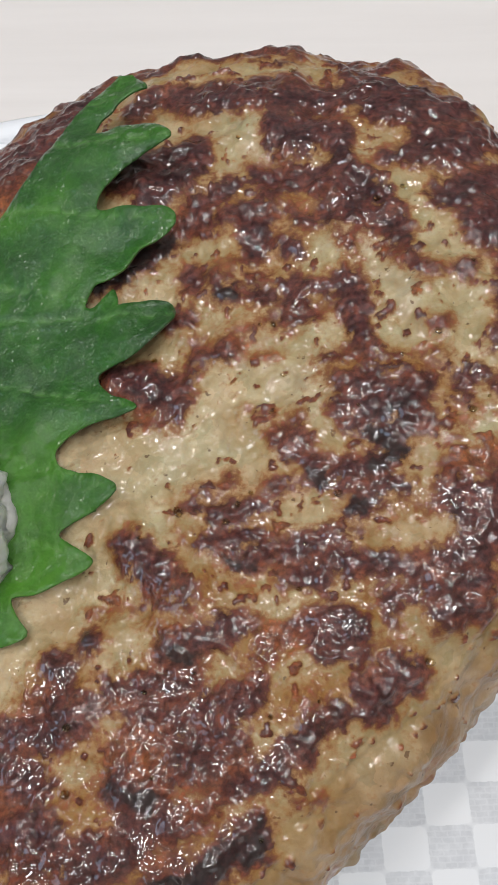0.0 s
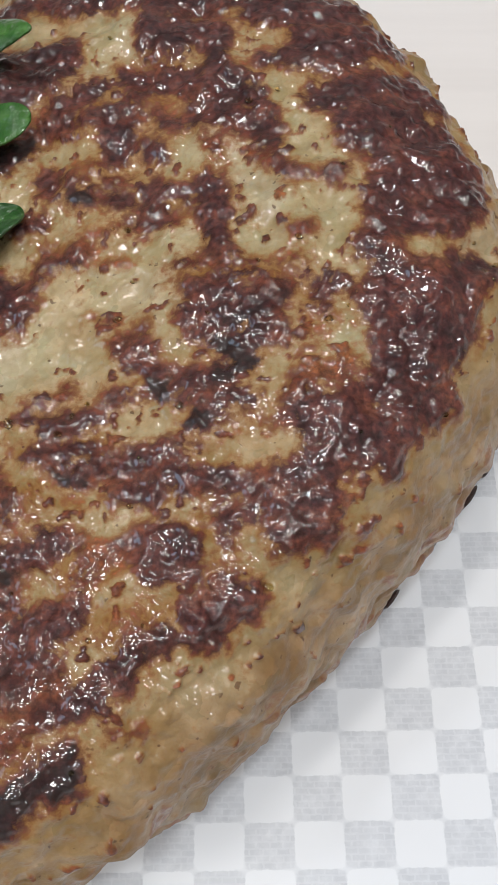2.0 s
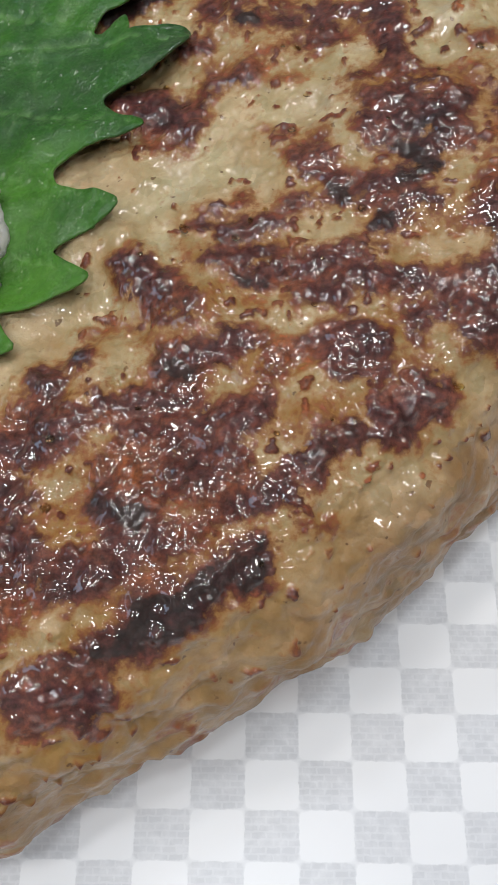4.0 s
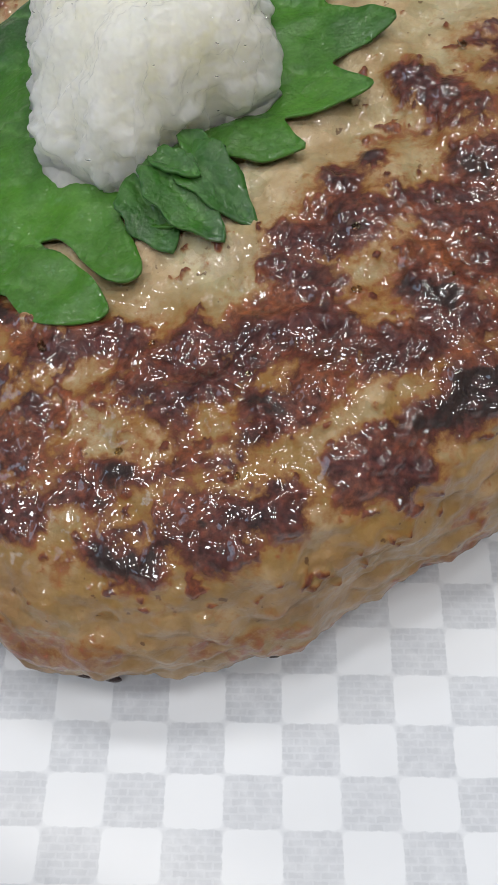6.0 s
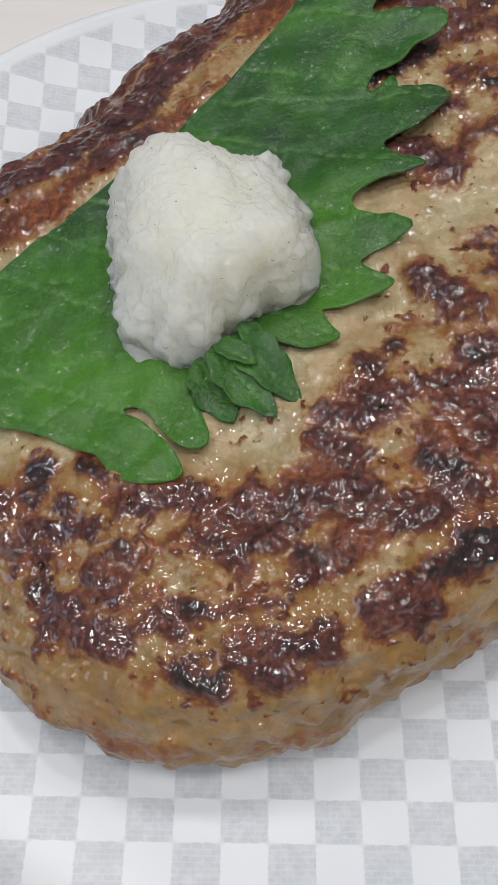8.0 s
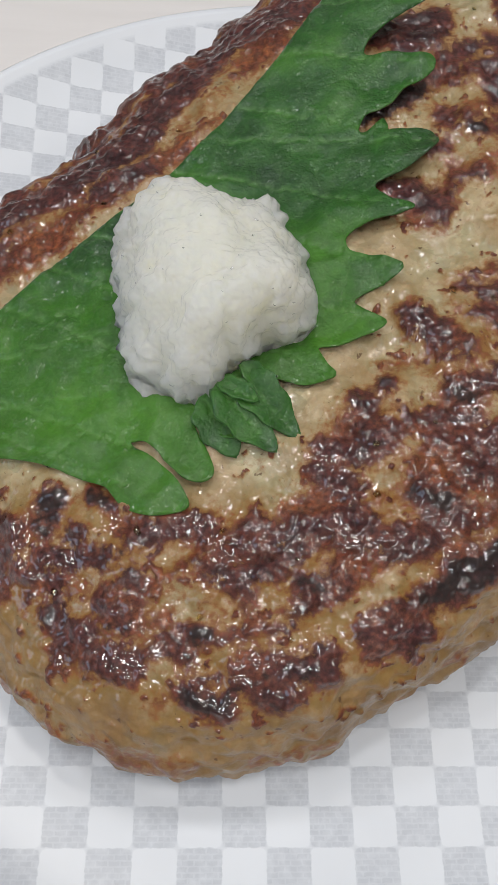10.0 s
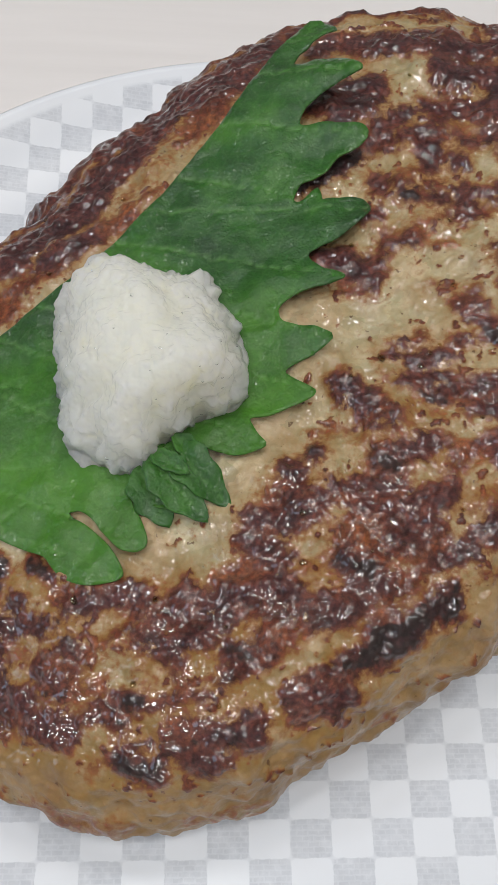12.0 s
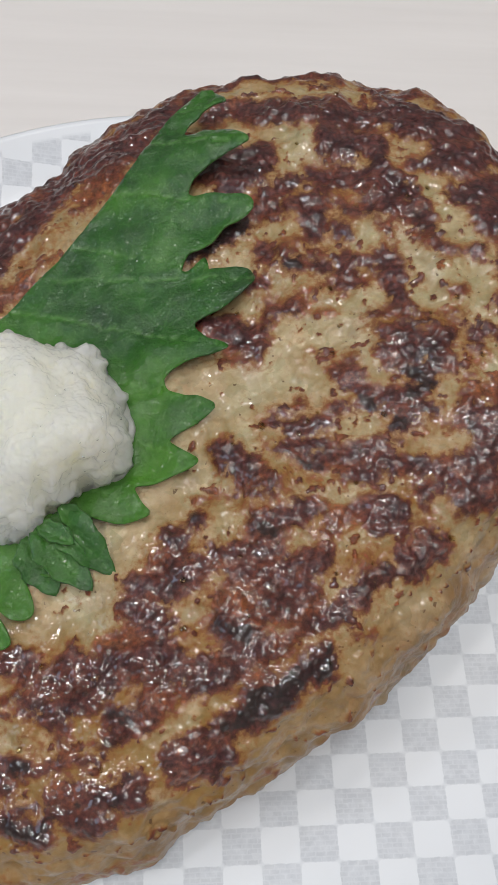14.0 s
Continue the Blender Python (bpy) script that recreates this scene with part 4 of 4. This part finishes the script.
def leaf_mesh(name, outline, veins, height, spacing, thick, seed):
    rng = random.Random(seed)
    xs, ys = [v[0] for v in outline], [v[1] for v in outline]
    pts = [Vector((v[0], v[1])) for v in outline]
    n = len(pts)
    y = min(ys)
    while y < max(ys):
        x = min(xs)
        while x < max(xs):
            pts.append(Vector((x + rng.uniform(-0.3, 0.3) * spacing, y + rng.uniform(-0.3, 0.3) * spacing)))
            x += spacing
        y += spacing
    verts, _, faces, _, _, _ = delaunay_2d_cdt(pts, [(k, (k + 1) % n) for k in range(n)], [], 1, 1e-4)
    co = np.array([(v.x, v.y) for v in verts])
    z = height(co[:, 0], co[:, 1])
    vein = np.zeros(len(co))
    for x0, y0, x1, y1, w in veins:
        dx, dy = x1 - x0, y1 - y0
        t = np.clip(((co[:, 0] - x0) * dx + (co[:, 1] - y0) * dy) / (dx * dx + dy * dy), 0, 1)
        d = np.hypot(co[:, 0] - x0 - t * dx, co[:, 1] - y0 - t * dy)
        vein = np.maximum(vein, np.clip(1.2 - d / (w * (1.1 - 0.8 * t)), 0, 1))
    me = bpy.data.meshes.new(name)
    me.from_pydata([(a * U, b * U, c * U) for (a, b), c in zip(co, z - 0.035 * vein)], [], [list(f) for f in faces])
    me.polygons.foreach_set("use_smooth", [True] * len(me.polygons))
    at = me.attributes.new("vein", "FLOAT", "POINT")
    at.data.foreach_set("value", vein.astype(np.float32))
    at = me.attributes.new("base", "FLOAT", "POINT")
    at.data.foreach_set("value", (np.clip((12.5 - co[:, 1]) / 5, 0, 1) * (0.15 if name == "leaf_lobe" else 1.0)).astype(np.float32))
    me.materials.append(LEAF)
    ob = new(name, me)
    mod = ob.modifiers.new("thickness", "SOLIDIFY")
    mod.thickness, mod.offset = thick * U, -1
    return ob


def shiso_leaf():
    veins = []
    roots = [(6.6, 20.2), (5.9, 19.2), (5.0, 17.7), (4.0, 16.2), (3.2, 15.2), (2.5, 14.4), (1.6, 13.6), (0.6, 12.7), (-0.4, 11.9), (-1.4, 10.9), (-2.6, 10.0)]
    tips = [max(tooth) for tooth in TEETH if max(tooth)[0] > 7.75 or tooth in LOWER_TEETH]
    for tip, root in zip(tips, roots):
        veins.append((*root, *tip, 0.07))
    veins += [(-2.4, 8.9, 3.4, 6.2, 0.07), (-3.0, 8.3, 2.9, 5.5, 0.07), (0.2, 7.0, 1.2, 7.7, 0.04), (-2.2, 10.6, 1.0, 10.4, 0.05)]
    veins += [(-5, 7.7, 7.4, 21.2, 0.05), (-1.7, 9.4, 1.4, 9.9, 0.07), (-2, 8.1, 1.6, 8.4, 0.06)]

    def height(x, y):
        p = np.stack([x, y, np.zeros_like(x)], -1)
        up = np.clip((y - 13.5) / 6, 0, 1)
        lift = 0.30 + 0.55 * up * up * (3 - 2 * up) + 0.34 * (fbm(p, 0.5, 2) - 0.5) + 0.24 * (fbm(p + 20, 1.8, 2) - 0.5)
        rim = np.clip((x - 6.4) / 2.2, 0, 1)
        low = np.clip((-0.4 - x) / 2, 0, 1) * np.clip((9.5 - y) / 2, 0, 1)
        return top_height(x, y) + lift + 0.4 * low + 0.18 * rim * np.sin(y * 2.1) ** 2

    ob = leaf_mesh("shiso_leaf", leaf_outline(), veins, height, 0.11, 0.05, 3)
    tagged(ob, "fresh green shiso leaf with toothed edge lying on the meat", "leaf")
    # narrow lobes of the leaf's base, curled over its lower edge
    for k, (x0, y0, x1, y1, wide, lift) in enumerate(((3.85, 8.4, 5.42, 6.95, 0.95, 0.50), (3.5, 8.05, 4.90, 6.58, 1.0, 0.62), (3.3, 7.9, 4.05, 6.55, 1.0, 0.46),
                                                      (4.1, 8.5, 5.05, 7.75, 0.5, 0.74), (3.6, 8.1, 4.5, 7.55, 0.45, 0.95))):
        leaf_lobe(x0, y0, x1, y1, wide, lift, k, ob)
    return ob


def leaf_lobe(x0, y0, x1, y1, wide, lift, k, parent):
    """A pointed lobe from (x0, y0) to its tip, folded a little along its rib."""
    ax, ay = x1 - x0, y1 - y0
    length = math.hypot(ax, ay)
    ax, ay = ax / length, ay / length
    edge = []
    for side in (1, -1):
        row = [(f * length, side * wide * 0.5 * math.sin(math.pi * f ** 0.75) ** 0.8 * (1 + 0.10 * math.sin(f * 21 + k))) for f in np.linspace(0.02, 0.97, 14)]
        edge += row if side == 1 else [(length, 0.0)] + row[::-1]
    outline = [Vector((x0 + a * ax - b * ay, y0 + a * ay + b * ax)) for a, b in edge]

    def height(x, y):
        a, b = (x - x0) * ax + (y - y0) * ay, -(x - x0) * ay + (y - y0) * ax
        p = np.stack([x, y, np.zeros_like(x)], -1)
        return top_height(x, y) + lift + 0.26 * np.abs(b) / wide + 0.16 * np.sin(a * 2.2 + k) - 0.20 * (a / length) ** 2 + 0.16 * (fbm(p + k, 2.4, 2) - 0.5)

    child = leaf_mesh("leaf_lobe", outline, [(x0, y0, x1, y1, 0.05)], height, 0.09, 0.05, 5 + k)
    child.parent = parent
    child["label"] = "dark glossy curled lobe"


shiso_leaf()

# ---- the grated radish ----


# how far the mound reaches from its middle, every 15 degrees from east
MOUND = [2.32, 2.4, 2.6, 2.6, 2.95, 2.85, 2.65, 3.15, 3.3, 3.2, 2.65, 2.25, 2.16, 2.14, 2.33, 2.42, 2.42, 2.78, 2.6, 1.92, 1.92, 1.96, 2.32, 2.44]
RX, RY = 3.4, 10.2             # its middle, in checks


def step(v, soft):
    return 1 / (1 + np.exp(-np.clip(v / soft, -30, 30)))


def mound_reach(ang):
    k = np.asarray(MOUND)
    u = np.mod(ang, 2 * np.pi) / (2 * np.pi) * len(k)
    i = np.floor(u).astype(int)
    f = u - i
    f = f * f * (3 - 2 * f)
    return k[i % len(k)] * (1 - f) + k[(i + 1) % len(k)] * f


def pulp(name, rows, n, wide, height, mat, ragged):
    """A heap of wet gratings: height(x, y) over the leaf, its edge ragged with shreds."""
    ang = np.linspace(0, 2 * np.pi, n, endpoint=False)[None, :]
    a = np.linspace(np.pi / 2, 0, rows)[:, None]
    q, h = np.cos(a) ** (2 / 3.4), np.sin(a) ** (2 / 2.4)
    x, y = RX + wide(ang) * q * np.cos(ang), RY + wide(ang) * q * np.sin(ang)
    p = np.stack([x, y, 0 * x], -1)
    bend = 0.5 * (fbm(p + 61, 0.9, 3) - 0.5)
    z = top_height(x, y) + 0.1 + h * height(x + bend, y + bend)
    p = np.stack([x, y, z], -1)
    nrm = np.cross(np.roll(p, -1, 1) - np.roll(p, 1, 1), np.gradient(p, axis=0))
    nrm /= np.linalg.norm(nrm, axis=-1, keepdims=True) + 1e-9
    if nrm[8, :, 2].mean() < 0:
        nrm = -nrm
    edge = np.clip((q - 0.7) / 0.2, 0, 1)
    lump = 0.34 * (fbm(p, 0.8, 2) - 0.5) + 0.20 * (fbm(p + 4, 2.2, 2) - 0.5)
    lump += ragged * ((0.10 + 0.20 * edge) * (vnoise(p + 24, 3.0) - 0.5) + (0.07 + 0.10 * edge) * (vnoise(p + 44, 6.5) - 0.5) + 0.045 * (vnoise(p + 14, 12.0) - 0.5))
    p = p + nrm * (lump * np.clip(q * 8, 0, 1))[..., None]
    return grid_mesh(name, p * U, rows, n, mat)


def grated_radish():
    def height(x, y):
        shelf = step(x - 3.75, 0.10) * step(y - 10.5, 0.25)
        lobe = step(2.75 - x + 0.25 * (y - 9), 0.10) * step(9.45 - y, 0.12)
        front = step(8.6 - y, 0.2)
        return 2.45 - 0.50 * shelf - 0.90 * lobe - 0.45 * front * (1 - lobe) - 0.15 * step(x - 4.9, 0.2)

    mx, my = RX, RY
    ob = new("grated_radish", pulp("grated_radish", 300, 760, lambda a: 0.95 * mound_reach(a), height, RADISH, 1.0))
    watery = new("watery_pulp", pulp("watery_pulp", 90, 520, lambda a: mound_reach(a) * (1.0 + 0.03 * np.sin(5 * a)), lambda x, y: 0.5 + 0 * x, PULP, 0.45))
    watery.parent = ob
    watery["label"] = "translucent watery fringe"
    # beads of its own water
    rng = random.Random(4)
    clear = fat_material("clear_water", (0.97, 0.99, 0.98, 1))
    beads = [bead_mesh(k + 20, 0.5) for k in range(3)]
    for bead in beads:
        bead.materials.append(clear)
    for k in range(60):
        a, r = rng.uniform(0, 2 * math.pi), math.sqrt(rng.uniform(0.0, 0.85))
        far = float(mound_reach(np.array([a]))[0]) * r
        bx, by = mx + far * math.cos(a), my + far * math.sin(a)
        met, place, _, _ = ob.ray_cast(Vector((bx * U, by * U, 0.06)), Vector((0, 0, -1)))
        if met:
            size = rng.uniform(0.04, 0.09)
            small_part("water_bead", beads[k % 3], bx, by, place.z / U, (size * rng.uniform(1, 1.6), size), rng.uniform(0, 3.1), size * 0.6, ob)
    return tagged(ob, "mound of wet grated white radish on the shiso leaf", "grated radish")


grated_radish()
